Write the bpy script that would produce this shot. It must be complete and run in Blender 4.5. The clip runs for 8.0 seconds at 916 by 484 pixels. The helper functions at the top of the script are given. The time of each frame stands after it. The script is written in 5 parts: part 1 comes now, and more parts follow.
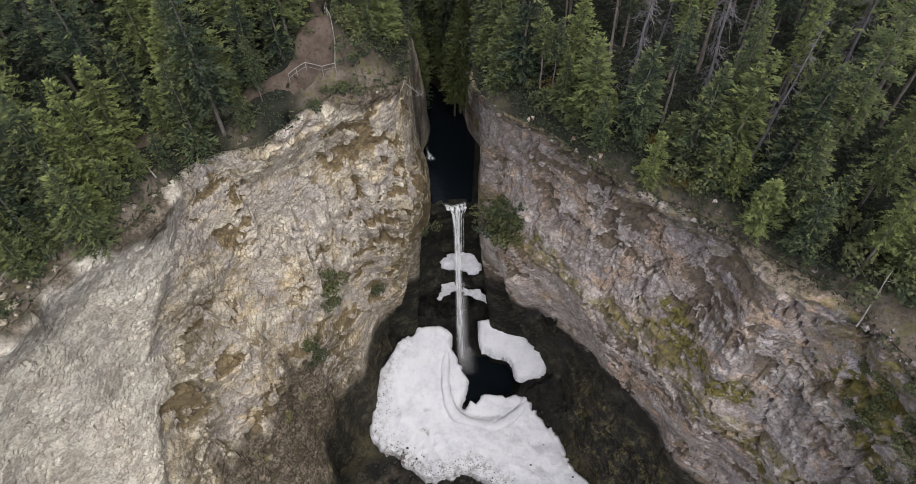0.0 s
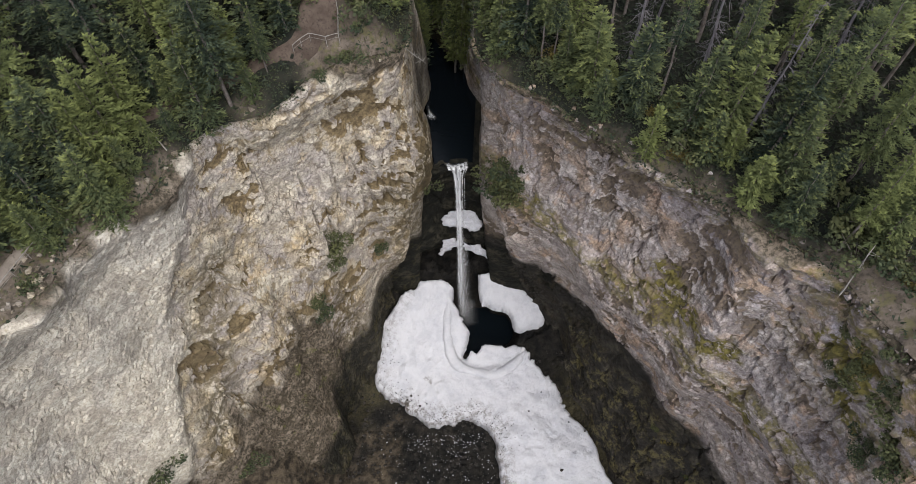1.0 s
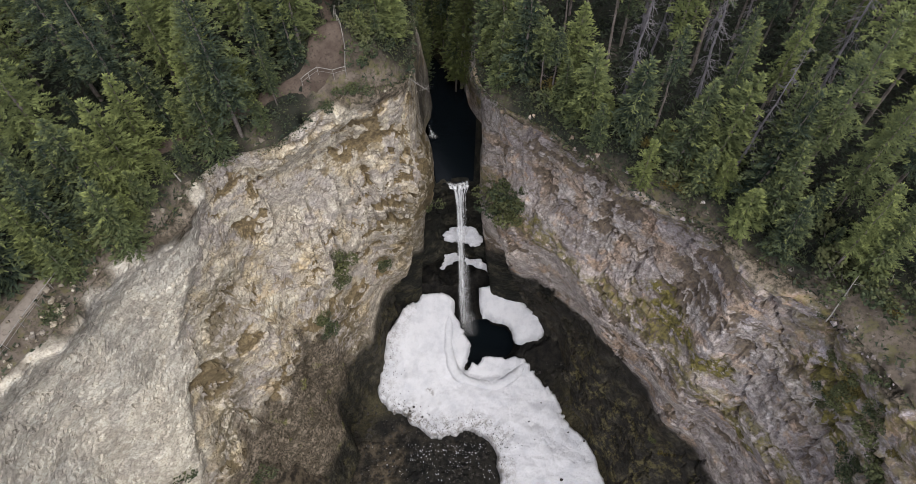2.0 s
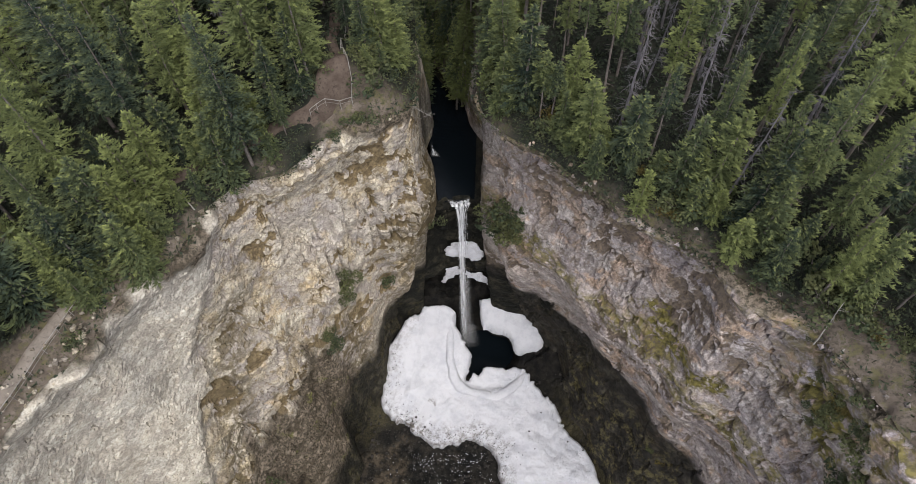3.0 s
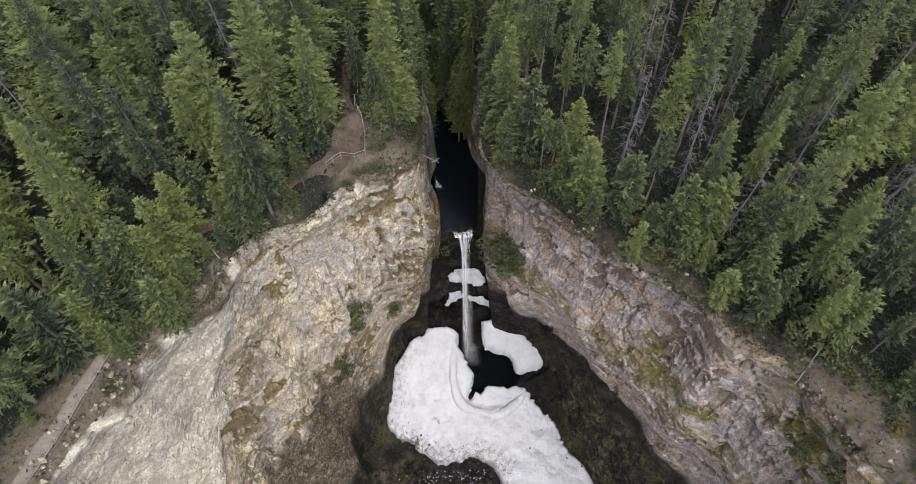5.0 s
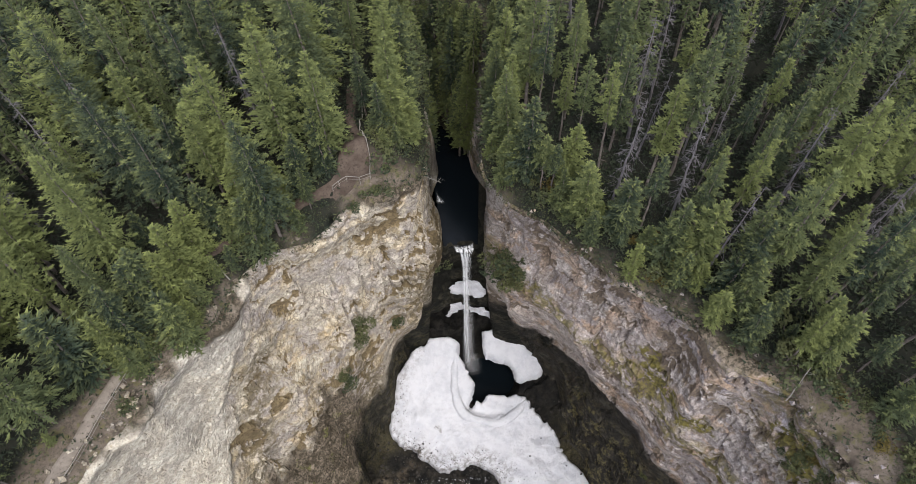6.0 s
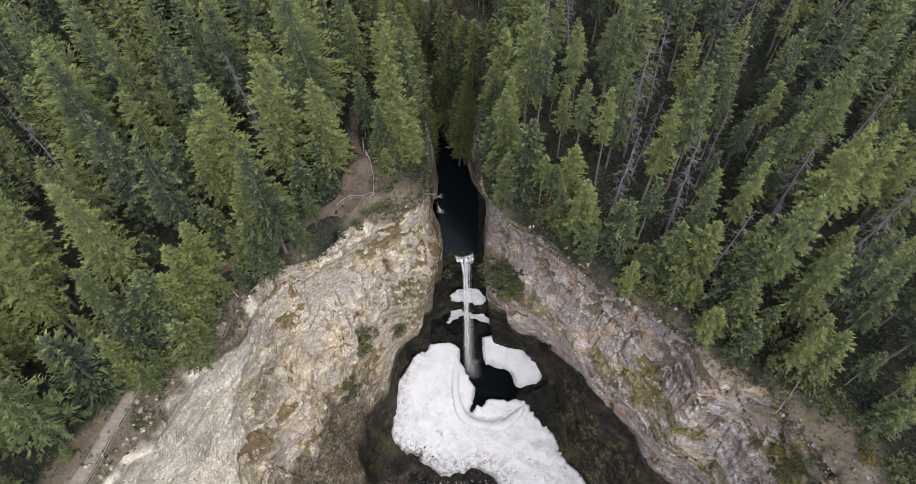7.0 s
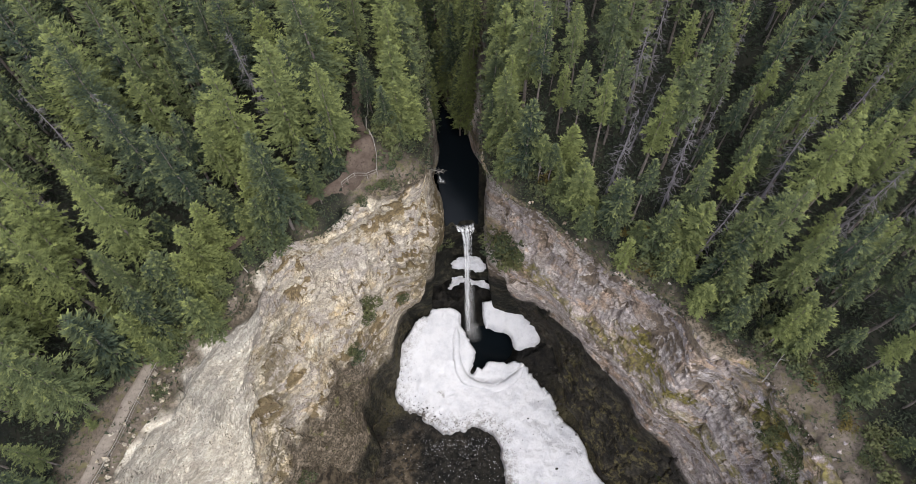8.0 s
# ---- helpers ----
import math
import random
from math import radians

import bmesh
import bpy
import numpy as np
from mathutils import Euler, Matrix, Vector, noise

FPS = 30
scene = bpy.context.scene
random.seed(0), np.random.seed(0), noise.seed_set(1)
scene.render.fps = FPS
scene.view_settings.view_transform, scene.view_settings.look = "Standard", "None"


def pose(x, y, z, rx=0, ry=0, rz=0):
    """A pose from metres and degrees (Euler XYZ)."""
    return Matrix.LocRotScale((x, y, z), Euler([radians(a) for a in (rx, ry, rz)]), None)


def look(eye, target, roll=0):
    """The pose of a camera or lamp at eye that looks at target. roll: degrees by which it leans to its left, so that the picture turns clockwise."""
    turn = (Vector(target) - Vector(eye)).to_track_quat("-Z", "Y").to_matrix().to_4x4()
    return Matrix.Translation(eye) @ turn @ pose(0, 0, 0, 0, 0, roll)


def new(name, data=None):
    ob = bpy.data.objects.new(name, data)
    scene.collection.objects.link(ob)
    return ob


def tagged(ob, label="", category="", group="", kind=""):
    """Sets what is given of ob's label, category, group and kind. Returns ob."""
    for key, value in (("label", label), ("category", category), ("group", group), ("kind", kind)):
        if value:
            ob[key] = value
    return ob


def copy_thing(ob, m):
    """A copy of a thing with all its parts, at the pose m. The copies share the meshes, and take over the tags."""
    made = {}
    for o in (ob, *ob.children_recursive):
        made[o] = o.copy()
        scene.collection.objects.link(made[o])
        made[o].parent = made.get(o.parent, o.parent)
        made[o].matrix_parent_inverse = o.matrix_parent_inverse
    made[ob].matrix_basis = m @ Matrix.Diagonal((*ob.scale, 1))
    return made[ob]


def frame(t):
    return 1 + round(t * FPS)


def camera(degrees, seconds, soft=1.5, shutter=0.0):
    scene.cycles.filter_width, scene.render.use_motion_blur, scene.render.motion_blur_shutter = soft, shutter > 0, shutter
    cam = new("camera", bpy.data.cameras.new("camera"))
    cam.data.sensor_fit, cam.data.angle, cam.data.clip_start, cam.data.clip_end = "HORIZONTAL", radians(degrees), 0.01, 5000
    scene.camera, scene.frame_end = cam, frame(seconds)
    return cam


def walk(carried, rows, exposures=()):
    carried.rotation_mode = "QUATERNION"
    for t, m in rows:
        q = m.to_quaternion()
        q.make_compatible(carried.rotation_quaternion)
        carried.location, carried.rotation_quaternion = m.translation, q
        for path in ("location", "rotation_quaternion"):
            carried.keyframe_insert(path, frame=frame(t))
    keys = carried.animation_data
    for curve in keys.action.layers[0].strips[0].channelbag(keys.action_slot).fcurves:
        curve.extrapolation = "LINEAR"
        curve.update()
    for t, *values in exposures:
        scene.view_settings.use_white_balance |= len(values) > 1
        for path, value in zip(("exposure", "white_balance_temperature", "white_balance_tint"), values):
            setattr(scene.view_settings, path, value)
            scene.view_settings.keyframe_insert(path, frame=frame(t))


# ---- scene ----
cam = camera(72.08, 8.0, soft=0.65)
METRES, EYE, TILT, LEAN, TURN = 30.0, 121.0, -50.0, 1.2, 0.0
ROWS = [
    (0.0, -0.0000, -0.0000, 0.0000, -0.00, 0.00, 0.00),
    (0.5, -0.0095, -0.0377, 0.0514, -0.05, -4.07, 0.08),
    (1.0, -0.0180, -0.0755, 0.1010, -0.18, -5.37, 0.19),
    (1.5, -0.0255, -0.1140, 0.1504, -0.25, -5.34, 0.28),
    (3.0, -0.0507, -0.2360, 0.2981, -0.47, -5.25, 0.58),
    (3.5, -0.0623, -0.2750, 0.3483, -0.58, -5.25, 0.66),
    (4.0, -0.0742, -0.3140, 0.3967, -0.68, -5.25, 0.71),
    (4.5, -0.0862, -0.3520, 0.4434, -0.80, -5.24, 0.80),
    (6.0, -0.1120, -0.4641, 0.5841, -1.03, -5.24, 1.07),
    (6.5, -0.1173, -0.5002, 0.6328, -1.10, -5.36, 1.15),
    (7.0, -0.1214, -0.5367, 0.6817, -1.16, -5.65, 1.28),
    (7.5, -0.1252, -0.5742, 0.7313, -1.21, -6.78, 1.36),
    (8.0, -0.1287, -0.6111, 0.7810, -1.21, -9.66, 1.42),
]
walk(cam, [(t, pose(0, 0, EYE, TILT, LEAN, TURN) @ pose(METRES * x, METRES * y, METRES * z, 90 + pitch, roll, yaw)) for t, x, y, z, yaw, pitch, roll in ROWS],
     exposures=[(0.0, 1.20), (3.0, 1.27), (4.5, 1.34), (6.5, 1.44), (8.0, 1.50)])

# ---------------------------------------------------------------- world and light
SUN_EL, SUN_AZ = 57.0, 160.0          # high, veiled sun behind the camera's right shoulder
world = bpy.data.worlds.new("overcast_sky")
scene.world = world
world.use_nodes = True
wn = world.node_tree
sky = wn.nodes.new("ShaderNodeTexSky")
sky.sky_type, sky.sun_disc = "NISHITA", False
sky.sun_elevation, sky.sun_rotation = radians(SUN_EL), radians(SUN_AZ)
sky.air_density, sky.dust_density, sky.ozone_density = 1.0, 4.0, 1.0
veil = wn.nodes.new("ShaderNodeMix")
veil.data_type = "RGBA"
veil.inputs["Factor"].default_value = 0.75
veil.inputs["B"].default_value = (6.35, 6.6, 7.7, 1)     # cloud layer
wn.links.new(sky.outputs["Color"], veil.inputs["A"])
bg = wn.nodes["Background"]
wn.links.new(veil.outputs["Result"], bg.inputs["Color"])
bg.inputs["Strength"].default_value = 0.088

lamp = bpy.data.lights.new("sun", "SUN")
lamp.energy, lamp.angle, lamp.color = 1.5, radians(50), (1.0, 0.97, 0.93)
sun = new("sun", lamp)
az, el = radians(SUN_AZ), radians(SUN_EL)
sun.matrix_world = look((0, 0, 300), (-300 * math.sin(az) * math.cos(el), -300 * math.cos(az) * math.cos(el), 300 - 300 * math.sin(el)))

# ---------------------------------------------------------------- noise on arrays
rng = np.random.default_rng(7)


def hash3(i, j, k, seed):
    h = (i.astype(np.int64) * 374761393 + j.astype(np.int64) * 668265263 + k.astype(np.int64) * 2147483647 + seed * 974634777) & 0xFFFFFFFF
    h = ((h ^ (h >> 13)) * 1274126177) & 0xFFFFFFFF
    h = ((h ^ (h >> 16)) * 2246822519) & 0xFFFFFFFF
    return ((h ^ (h >> 15)) & 0xFFFFFF) / float(0xFFFFFF)


def vnoise(p, seed=0):
    """Value noise from -1 to 1 at the points p (n, 3)."""
    f = np.floor(p)
    u = p - f
    u = u * u * (3 - 2 * u)
    i, j, k = f[:, 0], f[:, 1], f[:, 2]
    out = 0
    for a in (0, 1):
        for b in (0, 1):
            for c in (0, 1):
                w = (u[:, 0] if a else 1 - u[:, 0]) * (u[:, 1] if b else 1 - u[:, 1]) * (u[:, 2] if c else 1 - u[:, 2])
                out = out + w * hash3(i + a, j + b, k + c, seed)
    return out * 2 - 1


def fbm(p, size, octaves=4, seed=0, gain=0.5):
    total, amp, norm = 0, 1.0, 0
    q = p / size
    for o in range(octaves):
        total = total + amp * vnoise(q + 17.3 * o, seed + o)
        norm += amp
        amp *= gain
        q = q * 2.03
    return total / norm


def cells(p, seed=0, slant=False):
    """Distance to the nearest and second nearest cell point, and that cell's random number. With slant: a plane of its own in every cell too."""
    f = np.floor(p)
    d1 = np.full(len(p), 9.0)
    d2 = np.full(len(p), 9.0)
    rid = np.zeros(len(p))
    tilt = np.zeros(len(p))
    for a in (-1, 0, 1):
        for b in (-1, 0, 1):
            for c in (-1, 0, 1):
                i, j, k = f[:, 0] + a, f[:, 1] + b, f[:, 2] + c
                q = np.stack([i + hash3(i, j, k, seed), j + hash3(i, j, k, seed + 1), k + hash3(i, j, k, seed + 2)], 1)
                d = np.linalg.norm(q - p, axis=1)
                near = d < d1
                d2 = np.where(near, d1, np.minimum(d2, d))
                rid = np.where(near, hash3(i, j, k, seed + 3), rid)
                d1 = np.where(near, d, d1)
                if slant:
                    g = np.stack([hash3(i, j, k, seed + 4 + c3) - 0.5 for c3 in range(3)], 1)
                    tilt = np.where(near, ((p - q) * g).sum(1), tilt)
    return (d1, d2, rid, tilt) if slant else (d1, d2, rid)


def sstep(a, b, x):
    t = np.clip((x - a) / (b - a), 0, 1)
    return t * t * (3 - 2 * t)


# ---------------------------------------------------------------- materials
def nodes_of(name):
    m = bpy.data.materials.new(name)
    m.use_nodes = True
    nt = m.node_tree
    return m, nt, nt.nodes["Principled BSDF"]


class Net:
    """Short hand for building node trees."""

    def __init__(self, nt):
        self.nt = nt
        self.pos = nt.nodes.new("ShaderNodeNewGeometry").outputs["Position"]

    def link(self, a, b):
        self.nt.links.new(a, b)

    def noise(self, scale, detail=4.0, rough=0.55, vec=None, stretch=None, distort=0.0):
        n = self.nt.nodes.new("ShaderNodeTexNoise")
        n.inputs["Scale"].default_value, n.inputs["Detail"].default_value = scale, detail
        n.inputs["Roughness"].default_value, n.inputs["Distortion"].default_value = rough, distort
        v = vec or self.pos
        if stretch:
            mp = self.nt.nodes.new("ShaderNodeMapping")
            mp.inputs["Scale"].default_value = stretch
            self.link(v, mp.inputs["Vector"])
            v = mp.outputs["Vector"]
        self.link(v, n.inputs["Vector"])
        return n.outputs["Fac"]

    def math(self, op, a, b=0.0, c=0.0):
        n = self.nt.nodes.new("ShaderNodeMath")
        n.operation = op
        for s, v in zip(n.inputs, (a, b, c)):
            if isinstance(v, (int, float)):
                s.default_value = v
            else:
                self.link(v, s)
        return n.outputs[0]

    def step(self, x, lo, hi, out0=0.0, out1=1.0):
        n = self.nt.nodes.new("ShaderNodeMapRange")
        n.interpolation_type = "SMOOTHSTEP"
        self.link(x, n.inputs["Value"])
        for k, v in (("From Min", lo), ("From Max", hi), ("To Min", out0), ("To Max", out1)):
            n.inputs[k].default_value = v
        return n.outputs["Result"]

    def mix(self, fac, a, b, blend="MIX"):
        n = self.nt.nodes.new("ShaderNodeMix")
        n.data_type, n.blend_type = "RGBA", blend
        for s, v in ((n.inputs["Factor"], fac), (n.inputs["A"], a), (n.inputs["B"], b)):
            if isinstance(v, (int, float)):
                s.default_value = v
            elif isinstance(v, tuple):
                s.default_value = (*v, 1)
            else:
                self.link(v, s)
        return n.outputs["Result"]

    def xyz(self):
        n = self.nt.nodes.new("ShaderNodeSeparateXYZ")
        self.link(self.pos, n.inputs[0])
        return n.outputs

    def attr(self, name):
        n = self.nt.nodes.new("ShaderNodeAttribute")
        n.attribute_name = name
        return n.outputs["Fac"]

    def bump(self, bsdf, height, strength=0.5, dist=0.3):
        n = self.nt.nodes.new("ShaderNodeBump")
        n.inputs["Strength"].default_value, n.inputs["Distance"].default_value = strength, dist
        self.link(height, n.inputs["Height"])
        self.link(n.outputs["Normal"], bsdf.inputs["Normal"])


def rock_material(name, west):
    """Broken volcanic rock. Attributes on the mesh: fresh (rockfall scar), band (lower layer), column, gap, moss, soil,
    and wet rock darkened by painted shade.
    """
    m, nt, b = nodes_of(name)
    k = Net(nt)
    bent = nt.nodes.new("ShaderNodeVectorMath")
    bent.operation = "ADD"
    shift = nt.nodes.new("ShaderNodeTexNoise")
    shift.inputs["Scale"].default_value, shift.inputs["Detail"].default_value = 1.3, 6
    k.link(k.pos, shift.inputs["Vector"])
    grow = nt.nodes.new("ShaderNodeVectorMath")
    grow.operation = "SCALE"
    grow.inputs["Scale"].default_value = 1.1
    k.link(shift.outputs["Color"], grow.inputs[0])
    k.link(k.pos, bent.inputs[0])
    k.link(grow.outputs[0], bent.inputs[1])

    def blocks(scale, feature, tall=1.0):
        mp = nt.nodes.new("ShaderNodeMapping")
        mp.inputs["Scale"].default_value = (1, 1, tall)
        k.link(bent.outputs[0], mp.inputs["Vector"])
        n = nt.nodes.new("ShaderNodeTexVoronoi")
        n.feature = feature
        n.inputs["Scale"].default_value = scale
        k.link(mp.outputs[0], n.inputs["Vector"])
        if feature == "DISTANCE_TO_EDGE":
            return n.outputs["Distance"]
        sep = nt.nodes.new("ShaderNodeSeparateXYZ")
        k.link(n.outputs["Color"], sep.inputs[0])
        return sep.outputs[0]

    big = k.noise(0.07, 5, 0.6)
    mid = k.noise(0.30, 8, 0.68)
    fine = k.noise(1.6, 7, 0.72)
    grain = k.noise(4.2, 6, 0.75)
    tone1, tone2, tone3 = blocks(0.22, "F1"), blocks(0.62, "F1"), blocks(1.7, "F1")
    keen = k.math("SUBTRACT", 1.0, k.math("MULTIPLY", k.attr("fresh"), 0.8))
    if west:
        base = k.mix(k.step(big, 0.35, 0.62), (0.365, 0.321, 0.245), (0.452, 0.406, 0.314))
        base = k.mix(k.step(k.math("ADD", k.math("MULTIPLY", tone1, 0.35), mid), 0.68, 0.73, 0.0, 0.55), base, (0.299, 0.272, 0.256))
        base = k.mix(k.step(k.math("ADD", k.math("MULTIPLY", tone2, 0.22), k.noise(0.15, 8, 0.65)), 0.66, 0.72, 0.0, 0.35), base, (0.432, 0.338, 0.185))
        base = k.mix(k.step(tone2, 0.72, 0.9, 0.0, 0.6), base, (0.498, 0.462, 0.37))
        lower = k.mix(k.step(mid, 0.4, 0.6), (0.332, 0.286, 0.232), (0.415, 0.372, 0.305))
        lower = k.mix(k.step(k.noise(0.2, 6, 0.7), 0.54, 0.64, 0.0, 0.7), lower, (0.199, 0.162, 0.12))
        fresh = k.mix(k.step(mid, 0.35, 0.65), (0.49, 0.447, 0.358), (0.415, 0.382, 0.312))
        fresh = k.mix(k.step(tone1, 0.6, 0.9, 0.0, 0.5), fresh, (0.34, 0.325, 0.288))
        fresh = k.mix(k.step(tone3, 0.7, 0.9, 0.0, 0.55), fresh, (0.523, 0.496, 0.417))
        pit, rust = (0.085, 0.062, 0.034), (0.60, 0.43, 0.21)
    else:
        base = k.mix(k.step(big, 0.38, 0.62), (0.378, 0.315, 0.306), (0.495, 0.435, 0.422))
        base = k.mix(k.step(k.math("ADD", k.math("MULTIPLY", tone1, 0.35), mid), 0.68, 0.73, 0.0, 0.85), base, (0.27, 0.245, 0.267))
        base = k.mix(k.step(tone2, 0.7, 0.92, 0.0, 0.65), base, (0.54, 0.5, 0.485))
        base = k.mix(k.step(k.math("ADD", k.math("MULTIPLY", tone2, 0.2), k.noise(0.19, 8, 0.65)), 0.64, 0.70, 0.0, 0.65), base, (0.468, 0.31, 0.17))
        lower = k.mix(k.step(mid, 0.38, 0.62), (0.405, 0.347, 0.32), (0.54, 0.481, 0.446))
        lower = k.mix(k.step(k.noise(0.22, 6, 0.7), 0.56, 0.66, 0.0, 0.7), lower, (0.207, 0.171, 0.15))
        fresh, pit, rust = (0.36, 0.342, 0.32), (0.104, 0.0833, 0.0679), (0.46, 0.29, 0.16)
    col = k.mix(k.attr("band"), base, lower)
    pale = k.mix(k.step(k.noise(0.8, 5, 0.7, stretch=(1, 1, 0.3)), 0.4, 0.62), (0.36, 0.325, 0.31), (0.60, 0.56, 0.525))
    col = k.mix(k.math("MULTIPLY", k.attr("column"), k.step(big, 0.34, 0.5, 0.5, 0.9)), col, pale)
    col = k.mix(k.math("MULTIPLY", k.attr("dusk"), 0.62 if west else 0.75), col, (0.305, 0.275, 0.262) if west else (0.215, 0.185, 0.190))
    col = k.mix(k.math("MULTIPLY", k.attr("rust"), 0.6), col, (0.50, 0.40, 0.235) if west else (0.43, 0.27, 0.15))
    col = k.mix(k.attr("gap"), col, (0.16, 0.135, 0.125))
    col = k.mix(k.attr("fresh"), col, fresh)
    col = k.mix(k.math("MULTIPLY", k.attr("light"), 0.42), col, (0.565, 0.515, 0.415) if west else (0.50, 0.445, 0.41))
    # every block has its own tone, and dust lies on some
    shade = k.math("ADD", k.math("MULTIPLY", tone2, 0.24), k.math("MULTIPLY", tone3, 0.30))
    col = k.mix(k.step(shade, 0.08, 0.46, 0.5, 0.0), col, (0.15, 0.125, 0.105))
    # open joints
    joint = k.math("MULTIPLY", k.step(blocks(0.30, "DISTANCE_TO_EDGE"), 0.0, 0.035, 0.85, 0.0), k.step(k.noise(0.23, 4), 0.46, 0.6))
    joint = k.math("MAXIMUM", joint, k.math("MULTIPLY", k.step(blocks(1.0, "DISTANCE_TO_EDGE"), 0.0, 0.06, 0.7, 0.0), k.step(k.noise(0.4, 4), 0.5, 0.6)))
    col = k.mix(k.math("MULTIPLY", joint, keen), col, (0.10, 0.08, 0.062))
    # brown hollows in clusters, small dark pits
    cluster = k.step(k.noise(0.10, 4, 0.6), 0.42, 0.58, 0.12, 1.0)
    hollow = k.math("MULTIPLY", k.step(k.noise(0.62, 8, 0.66), 0.545, 0.575), cluster)
    speck = k.math("MULTIPLY", k.step(k.noise(1.9, 7, 0.75), 0.55, 0.60), k.step(k.noise(0.26, 3), 0.4, 0.6, 0.2, 1.0))
    col = k.mix(k.math("MULTIPLY", speck, k.math("MULTIPLY", keen, 0.72)), col, pit)
    col = k.mix(k.step(grain, 0.40, 0.50, 0.55, 0.0), col, (0.12, 0.10, 0.085))
    col = k.mix(k.step(grain, 0.51, 0.60, 0.0, 0.3), col, k.mix(0.5, col, (0.78, 0.74, 0.66)))
    stain = k.math("MULTIPLY", k.step(k.noise(0.27, 5, 0.65, distort=0.5), 0.60, 0.70), k.math("MULTIPLY", keen, 0.3 if west else 0.45))
    col = k.mix(stain, col, rust)
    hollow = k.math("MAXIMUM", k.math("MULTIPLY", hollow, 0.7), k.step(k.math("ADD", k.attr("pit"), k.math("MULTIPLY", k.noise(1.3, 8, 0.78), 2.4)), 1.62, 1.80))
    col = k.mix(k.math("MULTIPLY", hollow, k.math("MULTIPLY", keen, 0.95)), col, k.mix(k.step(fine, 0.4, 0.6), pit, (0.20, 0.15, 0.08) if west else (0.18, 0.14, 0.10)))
    # moss and soil
    moss = k.mix(k.step(k.noise(1.2, 5, 0.6), 0.38, 0.62), (0.075, 0.059, 0.034), (0.125, 0.101, 0.060)) if west else k.mix(k.step(k.noise(1.2, 5, 0.6), 0.38, 0.62), (0.075, 0.066, 0.028), (0.185, 0.158, 0.050))
    col = k.mix(k.math("MULTIPLY", k.attr("moss"), k.step(k.noise(0.8, 6, 0.7), 0.42, 0.54)), col, moss)
    soil = k.mix(k.step(mid, 0.4, 0.6), (0.072, 0.057, 0.041), (0.150, 0.122, 0.094))
    soil = k.mix(k.step(k.noise(2.4, 6, 0.8), 0.42, 0.56), (0.04, 0.035, 0.024), soil)
    soil = k.mix(k.step(k.noise(0.35, 6, 0.7), 0.58, 0.66, 0.0, 0.8), soil, (0.10, 0.098, 0.035))
    soil = k.mix(k.step(tone3, 0.86, 0.97, 0.0, 0.4), soil, (0.27, 0.225, 0.175))
    col = k.mix(k.attr("soil"), col, soil)
    # wet rock, blackened further to paint the shade of undercuts and gorge
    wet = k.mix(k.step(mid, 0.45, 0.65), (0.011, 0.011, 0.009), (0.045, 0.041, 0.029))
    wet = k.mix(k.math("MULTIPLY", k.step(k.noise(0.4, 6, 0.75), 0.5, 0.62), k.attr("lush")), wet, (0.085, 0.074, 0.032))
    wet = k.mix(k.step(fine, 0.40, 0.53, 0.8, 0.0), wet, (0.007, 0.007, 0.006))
    col = k.mix(k.attr("damp_shade"), col, wet)
    k.link(col, b.inputs["Base Color"])
    b.inputs["Roughness"].default_value = 0.9
    b.inputs["Specular IOR Level"].default_value = 0.12
    h = k.math("ADD", k.math("MULTIPLY", fine, 0.6), k.math("MULTIPLY", grain, 0.35))
    h = k.math("ADD", h, k.math("MULTIPLY", k.math("ADD", tone3, tone2), 0.18))
    k.bump(b, h, 0.5, 0.3)
    return m


def simple_material(name, colors, scale=0.6, rough=0.9, bump=0.4, dist=0.2, metal=0.0):
    m, nt, b = nodes_of(name)
    k = Net(nt)
    n1, n2 = k.noise(scale, 6, 0.65), k.noise(scale * 5.3, 5, 0.7)
    col = k.mix(k.step(n1, 0.35, 0.65), colors[0], colors[1])
    if len(colors) > 2:
        col = k.mix(k.step(n2, 0.5, 0.7), col, colors[2])
    k.link(col, b.inputs["Base Color"])
    b.inputs["Roughness"].default_value = rough
    b.inputs["Specular IOR Level"].default_value = 0.12
    b.inputs["Metallic"].default_value = metal
    if bump:
        k.bump(b, k.math("ADD", n1, k.math("MULTIPLY", n2, 0.5)), bump, dist)
    return m


